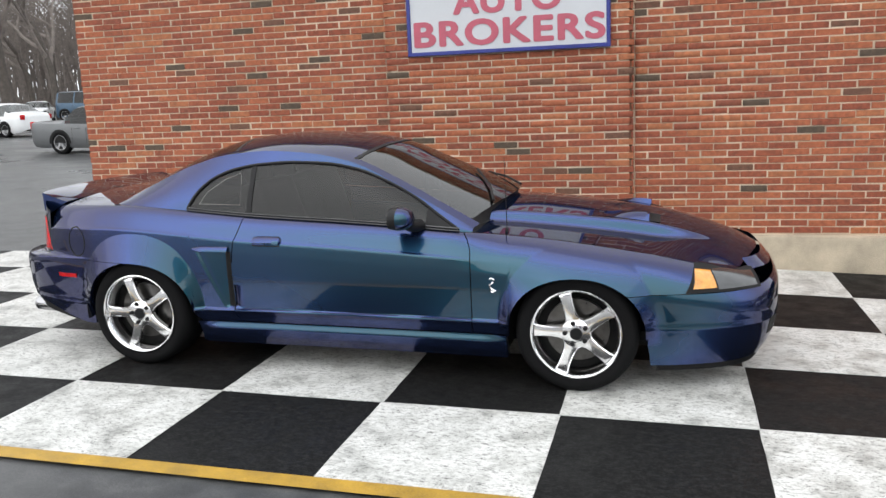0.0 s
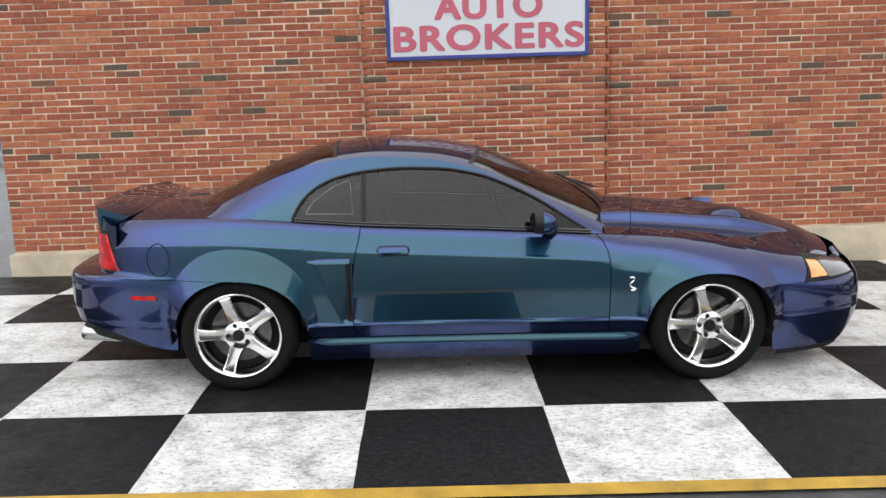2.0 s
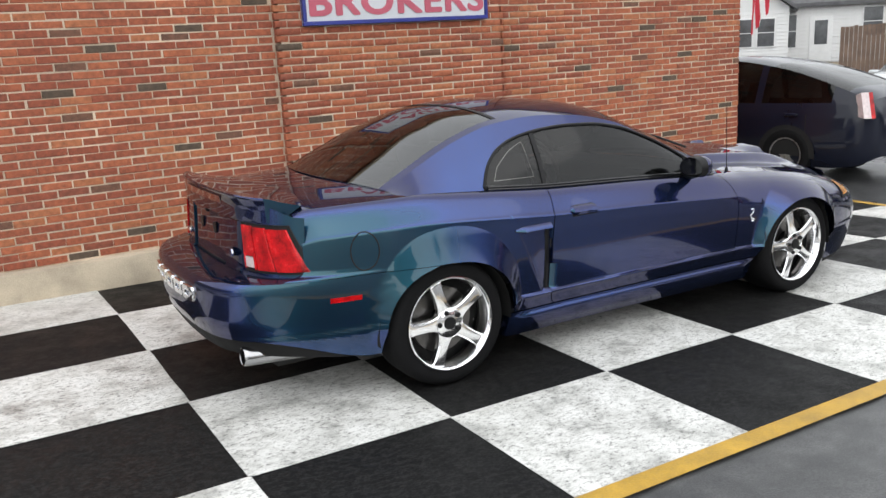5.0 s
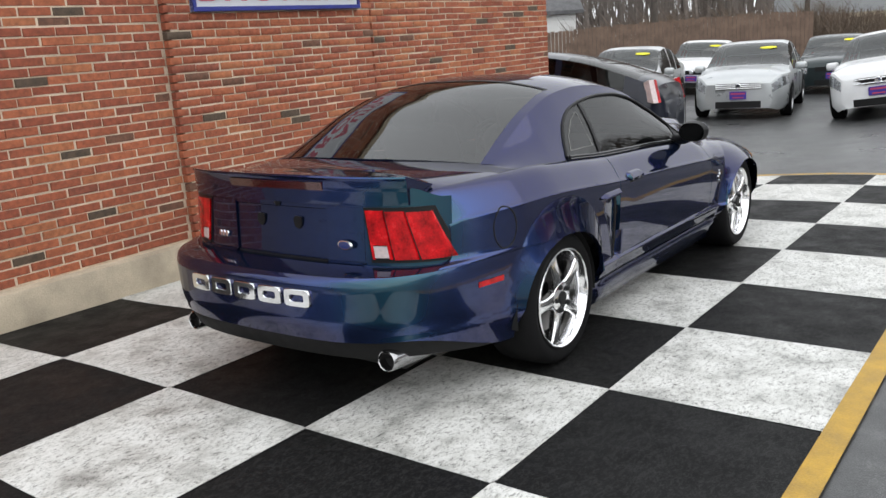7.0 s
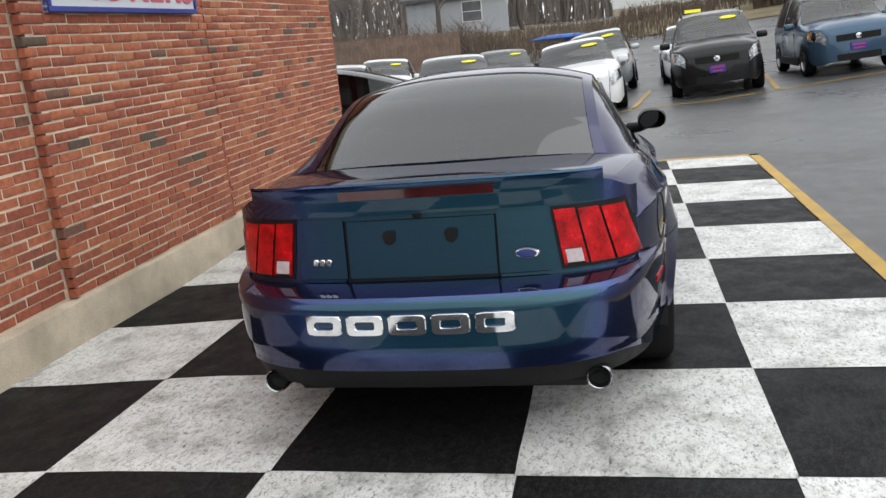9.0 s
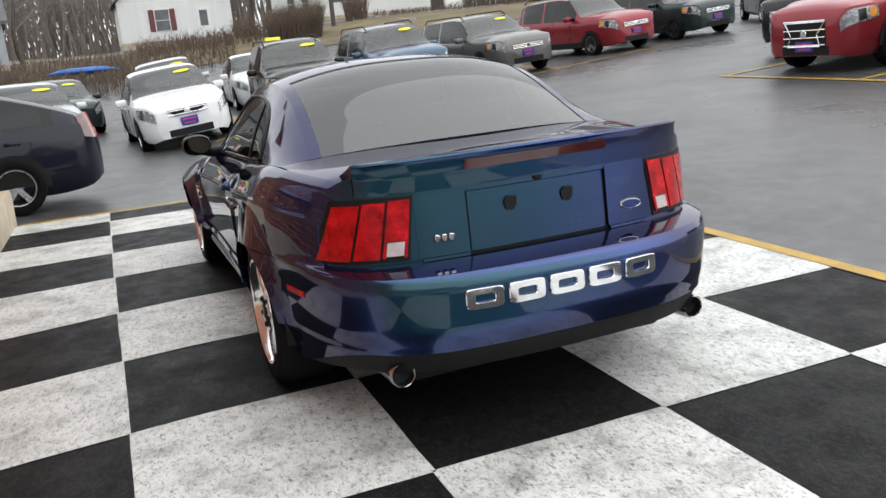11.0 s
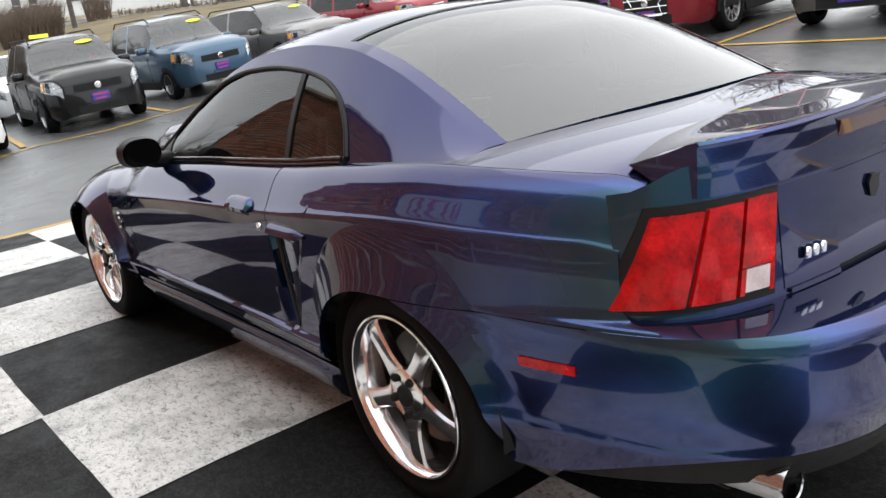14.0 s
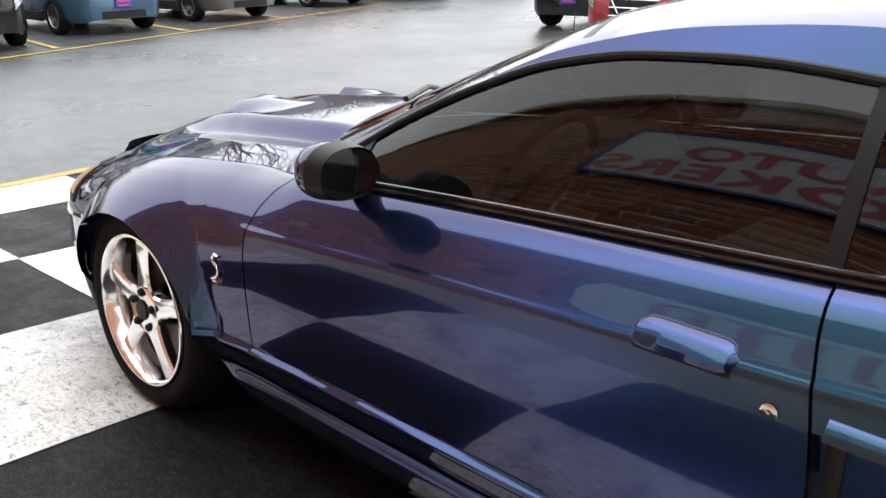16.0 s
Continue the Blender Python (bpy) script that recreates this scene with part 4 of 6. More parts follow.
    part("mirror_arm", bm, BLACK_TRIM, mir, "black mirror foot")

# deck lid, tail panel, spoiler
deck_c = spl([(-2.60, .966), (-2.35, .972), (-2.1, .982), (-1.90, .986)])
_ds = np.linspace(s_at(-1.5), s_at(-2.64), 160)
_dx = np.array([P(q, belt(-1.9 + (out_x(q) + 1.9) * .755 if out_x(q) < -1.9 else out_x(q)) - .001).x for q in _ds])[::-1]
_dw = np.array([abs(P(q, belt(-1.9 + (out_x(q) + 1.9) * .755 if out_x(q) < -1.9 else out_x(q)) - .001).y) for q in _ds])[::-1]


def deck_pt(x, v):
    we = float(np.interp(x, _dx, _dw)) - .003
    return Vector((x, we * v, mix(deck_c(x), belt(x), abs(v) ** 3)))


def tail_pt(w, z, out=0.0):
    """The tail panel at signed half width w."""
    s = float(np.interp(abs(w), [out_w(q) for q in np.linspace(0, s_at(-2.1), 200)], np.linspace(0, s_at(-2.1), 200)))
    p = P(s, .75)
    x = p.x + .018 * (z - .65) / .25 - out
    return Vector((x, w, z))


bm = bmesh.new()
rows = []
for i in range(37):
    row = []
    for j in range(49):
        v = j / 24 - 1
        vv = min(1.0, abs(v) * 1.28)
        x0 = -1.762 - .13 * (1 - vv * vv)
        x1 = min(-2.20, tail_pt(min(.735, abs(v) * .76), .93).x + .012)
        row.append(deck_pt(mix(x0, x1, i / 36), v))
    rows.append(row)
grid(bm, rows, flip=True)
deck = part("deck_lid", bm, PAINT, coupe)


def tail_patch(w0, w1, z0, z1, nw, nz, out=0.0, skew=0.0, root=0.0):
    bm = bmesh.new()
    grid(bm, [[tail_pt(mix(w0, w1, i / nw) + skew * (mix(z0, z1, j / nz) - .655) / .217 * (.6 + .8 * (abs(mix(w0, w1, i / nw)) - root) / .32) * (1 if w0 > 0 else -1), mix(z0, z1, j / nz), out) for j in range(nz + 1)] for i in range(nw + 1)], flip=False)
    bmesh.ops.recalc_face_normals(bm, faces=bm.faces)
    if sum(f.normal.x for f in bm.faces) > 0:
        bmesh.ops.reverse_faces(bm, faces=bm.faces)
    return bm


def thick(bm, d):
    """Back edges turned in along x."""
    es = [e for e in bm.edges if len(e.link_faces) == 1]
    r = bmesh.ops.extrude_edge_only(bm, edges=es)
    for v in [g for g in r["geom"] if isinstance(g, bmesh.types.BMVert)]:
        v.co.x += d
    bmesh.ops.recalc_face_normals(bm, faces=bm.faces)
    return bm


part("tail_panel", tail_patch(-.50, .50, .628, .91, 40, 6, -.016), VOID, coupe, "dark tail panel backing")
for sd in (-1, 1):
    bm = bmesh.new()
    rows = []
    for i in range(13):
        w = mix(.45, .775, i / 12)
        rows.append([tail_pt(sd * w, z, -.002) for z in (.63, .70, .78, .84, .87, mix(.952, .908, smooth(.66, .77, w)))])
    grid(bm, rows)
    bmesh.ops.recalc_face_normals(bm, faces=bm.faces)
    part("tail_corner", bm, PAINT, coupe)
for a, b_ in ((-.472, -.285), (.285, .472)):
    part("trunk_panel", thick(tail_patch(a, b_, .652, .875, 8, 6, 0), .02), PAINT, coupe)
part("plate_recess", thick(tail_patch(-.275, .275, .650, .862, 14, 8, -.010), .02), PAINT, coupe)
part("trunk_panel", thick(tail_patch(-.465, .465, .866, .905, 24, 3, -.004), .02), PAINT, coupe)
for sd in (-1, 1):
    bm = prism(bmesh.new(), [(-.026, .022), (.010, .026), (.024, .008), (.016, -.022), (-.006, -.030), (-.024, -.012)], .006)
    bm.transform(Matrix.Translation(tail_pt(sd * .115, .800, -.008)) @ pose(0, 0, 0, 0, 0, 90))
    part("plate_bracket", bm, BLACK_TRIM, coupe, "dark licence plate bracket hole", False)
    bm = tail_patch(sd * .29, sd * .46, .641, .651, 8, 2, .006)
    part("trunk_trim", thick(bm, .02), PAINT, coupe)
    lamp = part("tail_lamp", thick(tail_patch(sd * .503, sd * .806, .652, .877, 14, 6, .002, -.05, .492), .016), BLACK_TRIM, coupe, "black tail lamp housing")
    for k in range(3):
        a, b_ = .516 + k * .0925, .516 + k * .0925 + .083
        b_ += .008 if k == 2 else 0
        z0, z1 = .668 - .002 * k, .866 - .004 * k
        if k == 0:
            part("red_lens", thick(tail_patch(sd * a, sd * b_, z0 + .058, z1, 6, 6, .010, -.05, .492), .01), RED_LENS, lamp, "red tail lamp lens")
            part("reverse_lens", thick(tail_patch(sd * (a + .012), sd * (b_ - .012), z0 + .006, z0 + .054, 5, 4, .010, -.05, .492), .01), WHITE_LENS, lamp, "white reversing lens")
            for q0, q1 in ((a, a + .011), (b_ - .011, b_)):
                part("red_lens", thick(tail_patch(sd * q0, sd * q1, z0, z0 + .056, 2, 4, .010, -.05, .492), .01), RED_LENS, lamp, "red tail lamp lens")
        else:
            part("red_lens", thick(tail_patch(sd * a, sd * b_, z0, z1, 6, 8, .010, -.05, .492), .01), RED_LENS, lamp, "red tail lamp lens")

# spoiler: a raised trailing edge right across
SPO_W = .660
bm = bmesh.new()
rows = []
for i in range(65):
    w = mix(-SPO_W, SPO_W, i / 64)
    a = abs(w)
    f = (a / SPO_W) ** 2
    xt, xb = tail_pt(w, .95).x - .020, tail_pt(w, .89).x - .010
    xf = mix(-2.13, -2.235, f)
    z_f = deck_pt(xf, w / .78).z + mix(.0, .004, f)
    top = mix(1.006, 1.000, f)
    foot = .886
    rows.append([Vector((xf, w, z_f - .006)), Vector((mix(xf, xt, .3), w, mix(z_f, top, .20))), Vector((mix(xf, xt, .6), w, mix(z_f, top, .52))), Vector((mix(xf, xt, .85), w, mix(z_f, top, .86))), Vector((mix(xf, xt, .96), w, top - .002)),
                 Vector((xt, w, top)), Vector((xt - .004, w, top - .007)), Vector((xt + .002, w, top - .016)), Vector((mix(xt, xb, .5), w, mix(top, foot, .58))), Vector((xb, w, foot)), Vector((xb + .05, w, foot - .006))])
grid(bm, rows)
for row in (rows[0], rows[-1]):
    bm.faces.new([bm.verts.new(p) for p in row])
bmesh.ops.recalc_face_normals(bm, faces=bm.faces)
spoiler = part("spoiler", bm, PAINT, coupe)
bm = bmesh.new()
grid(bm, [[(tail_pt(w, .95).x - .026 + x_, w, z_) for x_, z_ in ((.002, .978), (.005, .962), (.008, .944))] for w in np.linspace(-.285, .285, 15)])
bmesh.ops.recalc_face_normals(bm, faces=bm.faces)
part("brake_lamp", thick(bm, .01), pbr("dark_red_lens", (.05, .002, .003), .15, 0, .2, 12, 90, coat=1.0), spoiler, "dark red high brake lamp")
bm = lathe(bmesh.new(), [(0, .004), (.012, .004), (.018, 0), (.018, -.01)], 18)
bm.transform(Matrix.Translation(tail_pt(0, .882, .002)) @ pose(0, 0, 0, 0, 0, 90))
part("trunk_lock", bm, BLACK_TRIM, coupe, "trunk lock")

# plain badge shapes
bm = lathe(bmesh.new(), [(0, .007), (.042, .006), (.046, .0)], 32)
for v in bm.verts:
    v.co.z *= .45
bm.transform(Matrix.Translation(tail_pt(-.385, .722, .010)) @ pose(0, 0, 0, 0, 0, 90 - 8))
ov = part("oval_badge", bm, CHROME, coupe, "blue and chrome oval badge")
bm = lathe(bmesh.new(), [(0, .0085), (.036, .008), (.038, .004)], 32)
for v in bm.verts:
    v.co.z *= .42
bm.transform(Matrix.Translation(tail_pt(-.385, .722, .010)) @ pose(0, 0, 0, 0, 0, 90 - 8))
part("oval_field", bm, pbr("badge_blue", (.01, .03, .16), .2, 0, .1, 20, 120, coat=1.0), ov, "dark blue oval field")
for k in range(3):
    bm = boxed(-.004, .004, -.0105, .0105, -.0135, .0135, .003)
    bm.transform(Matrix.Translation(tail_pt(.352 + k * .026, .716, .008)) @ Matrix.Rotation(radians(10), 4, "X"))
    part("badge_bar", bm, CHROME, coupe, "small chrome badge bar")


def bumper_pt(w, z, out=0.0):
    ss = np.linspace(0, s_at(-2.1), 120)
    s = float(np.interp(abs(w), np.maximum.accumulate([abs(P(q, z).y) for q in ss]), ss))
    return Vector((P(s, z).x - out, w, z))


# chrome inlays on the bumper: plain rounded frames of the lettering's size
for k in range(5):
    wc, zc_ = .328 - k * .153, .537
    bm = bmesh.new()
    loops = []
    for hw_, hz_ in ((.068, .037), (.065, .035), (.037, .0155), (.034, .0135)):
        loop = []
        for a_ in np.linspace(0, 2 * math.pi, 33)[:-1]:
            ca, sa = math.cos(a_), math.sin(a_)
            r_ = (abs(ca) ** 7 + abs(sa) ** 7) ** (-1 / 7)
            loop.append(bumper_pt(wc + hw_ * ca * r_, zc_ + hz_ * sa * r_, .013 if hw_ in (.065, .037) else .010))
        loops.append(loop)
    grid(bm, loops, close_u=True)
    bmesh.ops.recalc_face_normals(bm, faces=bm.faces)
    if sum(f.normal.x for f in bm.faces) > 0:
        bmesh.ops.reverse_faces(bm, faces=bm.faces)
    part("chrome_inlay", thick(bm, .016), CHROME, rear_bumper, "chrome block inlay")

# exhausts
# chrome in a darker and rougher tone
TIP_CHROME = chrome_mat("dark_chrome", (.42, .42, .43), .16)
for sd in (-1, 1):
    bm = lathe(bmesh.new(), [(.039, .05), (.039, -.10), (.039, -.125), (.042, -.128), (.046, -.122), (.047, -.10), (.047, .18)], 28)
    bm.transform(Matrix.Translation((-2.435, sd * (.615 if sd < 0 else .60), .268)) @ pose(0, 0, 0, 0, 0, -90) @ pose(0, 0, 0, -4))
    part("exhaust_tip", bm, TIP_CHROME, coupe, "chrome exhaust tip")
    bm = lathe(bmesh.new(), [(0, -.085), (.039, -.085), (.0388, -.122)], 20)
    bm.transform(Matrix.Translation((-2.435, sd * (.615 if sd < 0 else .60), .268)) @ pose(0, 0, 0, 0, 0, -90))
    part("exhaust_bore", bm, VOID, coupe)

# underbody, wheel housings
bm = bmesh.new()
box(bm, -2.42, 1.72, -.60, .60, .17, .30, .04)
box(bm, -1.22, .58, -.80, .80, .165, .40, .02)
box(bm, -2.40, -1.98, -.66, .66, .24, .62, .05)
box(bm, 1.33, 1.66, -.64, .64, .17, .56, .05)
part("underbody", bm, VOID, coupe, smooth_shade=False)
for hx, ax in ((HUB_F, AX_F), (HUB_R, AX_R)):
    for sd in (-1, 1):
        bm = bmesh.new()
        rows = []
        for a in np.linspace(-.15, math.pi + .15, 26):
            co_, si_ = math.cos(a), math.sin(a)
            rows.append([Vector((hx + (ax + .012) * co_, sd * w_, HUB_Z + (AZ_F + .03) * si_)) for w_ in (.55, .70, .885)])
        grid(bm, rows)
        rows = [[Vector((hx + r_ * math.cos(a), sd * .56, HUB_Z + r_ * math.sin(a))) for r_ in (.0, .2, .36)] for a in np.linspace(-.15, math.pi + .15, 20)]
        grid(bm, rows)
        part("wheel_housing", bm, VOID, coupe)

# ---- wheels
def wheel_parts(parent, turn, side):
    """A five-spoke chrome wheel on a low tyre; its face looks to -y for the right side."""
    m = Matrix.Rotation(radians(turn), 4, "Y")
    sy = 1 if side < 0 else -1
    R = .326
    prof = [(.228, .014), (.236, .002), (.248, -.005), (.268, -.010), (.290, -.008), (.304, .004), (.315, .022), (.3205, .05), (.321, .12), (.3205, .20), (.313, .235), (.286, .252), (.24, .250)]
    bm = lathe(bmesh.new(), [(r, a * sy) for r, a in prof], 56)
    bmesh.ops.recalc_face_normals(bm, faces=bm.faces)
    tyre = part("tyre", bm, TYRE, parent, "low-profile black tyre")
    lipp = [(.2375, .010), (.2390, -.004), (.2355, -.011), (.2300, -.012), (.2245, -.008), (.2200, .004), (.212, .022), (.205, .05), (.200, .12), (.205, .22)]
    bm = lathe(bmesh.new(), [(r, a * sy) for r, a in lipp], 56)
    bmesh.ops.recalc_face_normals(bm, faces=bm.faces)
    rim = part("rim", bm, POLISHED, parent, "polished chrome rim")
    for k in range(5):
        a = radians(turn + 72 * k)
        bm = bmesh.new()
        rows = []
        for r, hw, yf in ((.040, .043, .010), (.066, .041, .009), (.085, .033, .008), (.12, .0285, .007), (.16, .0285, .007), (.200, .0315, .008), (.215, .036, .010), (.225, .042, .014)):
            rows.append([(r, hw_, y_) for hw_, y_ in ((-hw, yf + .034), (-hw, yf + .007), (-hw + .006, yf), (-.010, yf - .0015), (.010, yf - .0015), (hw - .006, yf), (hw, yf + .007), (hw, yf + .034))])
        pts = [[Vector((r * math.cos(a) - w_ * math.sin(a), y_ * sy, r * math.sin(a) + w_ * math.cos(a))) for r, w_, y_ in row] for row in rows]
        grid(bm, pts, flip=(side > 0))
        bmesh.ops.recalc_face_normals(bm, faces=bm.faces)
        part("spoke", bm, POLISHED, rim)
        b2 = radians(turn + 72 * k)
        bm = lathe(bmesh.new(), [(0, -.006 * sy), (.0095, -.006 * sy), (.0125, 0), (.0135, .02 * sy)], 12)
        bm.transform(Matrix.Translation((.0575 * math.cos(b2), .000, .0575 * math.sin(b2))))
        bmesh.ops.recalc_face_normals(bm, faces=bm.faces)
        part("lug_nut", bm, MATT_BLACK, rim)
    bm = lathe(bmesh.new(), [(0, .005 * sy), (.070, .005 * sy), (.077, .010 * sy), (.080, .04 * sy)], 32)
    bmesh.ops.recalc_face_normals(bm, faces=bm.faces)
    part("hub", bm, POLISHED, rim)
    bm = lathe(bmesh.new(), [(0, -.004 * sy), (.030, -.003 * sy), (.034, .008 * sy)], 26)
    bmesh.ops.recalc_face_normals(bm, faces=bm.faces)
    part("centre_cap", bm, BLACK_TRIM, rim, "black centre cap")
    bm = lathe(bmesh.new(), [(.07, .085 * sy), (.165, .085 * sy), (.165, .11 * sy), (.07, .11 * sy)], 40)
    bmesh.ops.recalc_face_normals(bm, faces=bm.faces)
    part("brake_disc", bm, STEEL, parent, "steel brake disc")
    bm = lathe(bmesh.new(), [(0, .13 * sy), (.205, .13 * sy)], 30)
    part("wheel_back", bm, VOID, parent)


for hx, sd, turn in ((HUB_F, -1, 34), (HUB_R, -1, 36), (HUB_F, 1, 20), (HUB_R, 1, 52)):
    wh = new("wheel")
    wh.parent = coupe
    wh.matrix_basis = pose(hx, sd * .905, .3165)
    wheel_parts(wh, turn, sd)

# ---- cabin
CABIN = pbr("dark_cabin_trim", (.035, .034, .034), .7, 0, .2, 9, 120, .2)
SEAT = pbr("charcoal_seat_leather", (.05, .048, .046), .5, 0, .2, 14, 150, .2)
part("cabin_floor", boxed(-1.75, .45, -.74, .74, .30, .44, .02), CABIN, coupe)
bm = bmesh.new()
rows = []
for i in range(25):
    w = mix(-.70, .70, i / 24)
    rows.append([Vector((.50 - .1 * (w / .7) ** 2, w, .50)), Vector((.12, w, .58)), Vector((.06, w, .74)), Vector((.12, w, .835 + .02 * math.exp(-((w - .36) / .16) ** 2))), Vector((.28, w, .85)), Vector((.50 - .12 * (w / .7) ** 2, w, .84))])
grid(bm, rows)
bmesh.ops.recalc_face_normals(bm, faces=bm.faces)
part("dashboard", bm, CABIN, coupe, "dark dashboard")
sw = new("steering_wheel")
sw.parent = coupe
sw.matrix_basis = pose(-.10, .37, .83, 0, -24, 0)
bm = bmesh.new()
tube(bm, [Vector((0, .185 * math.cos(a), .185 * math.sin(a))) for a in np.linspace(0, 2 * math.pi, 41)], .016, 10)
part("wheel_rim", bm, SEAT, sw, "black steering wheel rim")
bm = boxed(-.02, .03, -.07, .07, -.055, .045, .02, 2)
box(bm, -.005, .02, -.18, .18, -.02, .015, .005)
box(bm, -.005, .02, -.02, .02, -.18, 0, .005)
part("wheel_hub", bm, CABIN, sw)
for sd in (-1, 1):
    seat = new("seat")
    seat.parent = coupe
    seat.matrix_basis = pose(-.62, sd * .37, .44)
    bm = boxed(-.20, .34, -.25, .25, 0, .17, .05, 3)
    part("cushion", bm, SEAT, seat)
    bm = boxed(-.09, .09, -.25, .25, 0, .52, .06, 3)
    bm.transform(Matrix.Translation((-.24, 0, .12)) @ Matrix.Rotation(radians(-18), 4, "Y"))
    part("backrest", bm, SEAT, seat)
    bm = boxed(-.05, .05, -.13, .13, 0, .17, .04, 3)
    bm.transform(Matrix.Translation((-.42, 0, .60)) @ Matrix.Rotation(radians(-12), 4, "Y"))
    part("headrest", bm, SEAT, seat)
part("rear_bench", boxed(-1.55, -1.15, -.60, .60, .44, .80, .08, 3), SEAT, coupe, "dark rear bench")
part("parcel_shelf", boxed(-1.9, -1.5, -.60, .60, .86, .90, .01), CABIN, coupe)
# every skin faces outwards
for ob in list(coupe.children_recursive):
    if ob.type == "MESH" and ob.data.materials and ob.data.materials[0] in (PAINT, TINT, SIDE_TINT):
        tot = 0.0
        for f in ob.data.polygons:
            q = f.center
            tot += f.area * f.normal.dot(q - Vector((min(1.2, max(-1.8, q.x)), 0, .55)))
        if tot < 0:
            ob.data.flip_normals()

# ---------------------------------------------------------------- parked cars
CAR_GLASS = glass_mat("car_window_glass", (0.40, 0.47, 0.45), 0.02, 1.95)
DARK_GLASS = glass_mat("dark_car_window", (0.10, 0.11, 0.11), 0.01, 1.5)
PLATE_BLUE = pbr("dealer_plate_blue", (0.05, 0.03, 0.28), 0.4, 0, 0.1, 12, 90)
PLATE_RED = pbr("dealer_plate_red", (0.45, 0.06, 0.12), 0.4, 0, 0.1, 12, 90)
STICKER = pbr("yellow_sticker", (0.75, 0.72, 0.02), 0.5, 0, 0.08, 12, 90)
ALLOY = pbr("silver_alloy", (0.42, 0.42, 0.43), 0.3, 0.9, 0.1, 20, 120)
DARK_ALLOY = pbr("dark_alloy", (0.07, 0.07, 0.075), 0.35, 0.8, 0.1, 20, 120)
_wheel_cache = {}


def plain_wheel(parent, x, y, r, side, dark=False, spokes=5):
    key = (round(r, 3), side, dark, spokes)
    if key not in _wheel_cache:
        sy = 1 if side < 0 else -1
        k = r / .326
        bm = lathe(bmesh.new(), [(q * k, a * sy) for q, a in ((.20, .02), (.24, -.004), (.29, -.006), (.318, .012), (.326, .05), (.326, .17), (.31, .21), (.24, .21))], 30)
        bmesh.ops.recalc_face_normals(bm, faces=bm.faces)
        t = mesh_of("tyre", bm, True, 40)
        t.materials.append(TYRE)
        bm = lathe(bmesh.new(), [(q * k, a * sy) for q, a in ((.212, .012), (.212, 0), (.200, .002), (.192, .03), (.185, .12))], 30)
        for n in range(spokes):
            a = 2 * math.pi * n / spokes + .3
            pts = [[Vector((q * k * math.cos(a) - w_ * k * math.sin(a), y_ * sy, q * k * math.sin(a) + w_ * k * math.cos(a))) for w_, y_ in ((-hw, .05), (-hw, .018), (hw, .018), (hw, .05))] for q, hw in ((.0, .04), (.1, .030 * 5 / spokes), (.2, .034 * 5 / spokes))]
            grid(bm, pts)
        bmesh.ops.recalc_face_normals(bm, faces=bm.faces)
        rm = mesh_of("rim", bm, True, 30)
        rm.materials.append(DARK_ALLOY if dark else ALLOY)
        bm = lathe(bmesh.new(), [(0, .10 * sy), (.19 * k, .10 * sy)], 20)
        bk = mesh_of("wheel_back", bm)
        bk.materials.append(VOID)
        _wheel_cache[key] = (t, rm, bk)
    w = new("wheel")
    w.parent = parent
    w.matrix_basis = pose(x, y, r - .004)
    for n, me in zip(("tyre", "rim", "wheel_back"), _wheel_cache[key]):
        put(n, me, w)


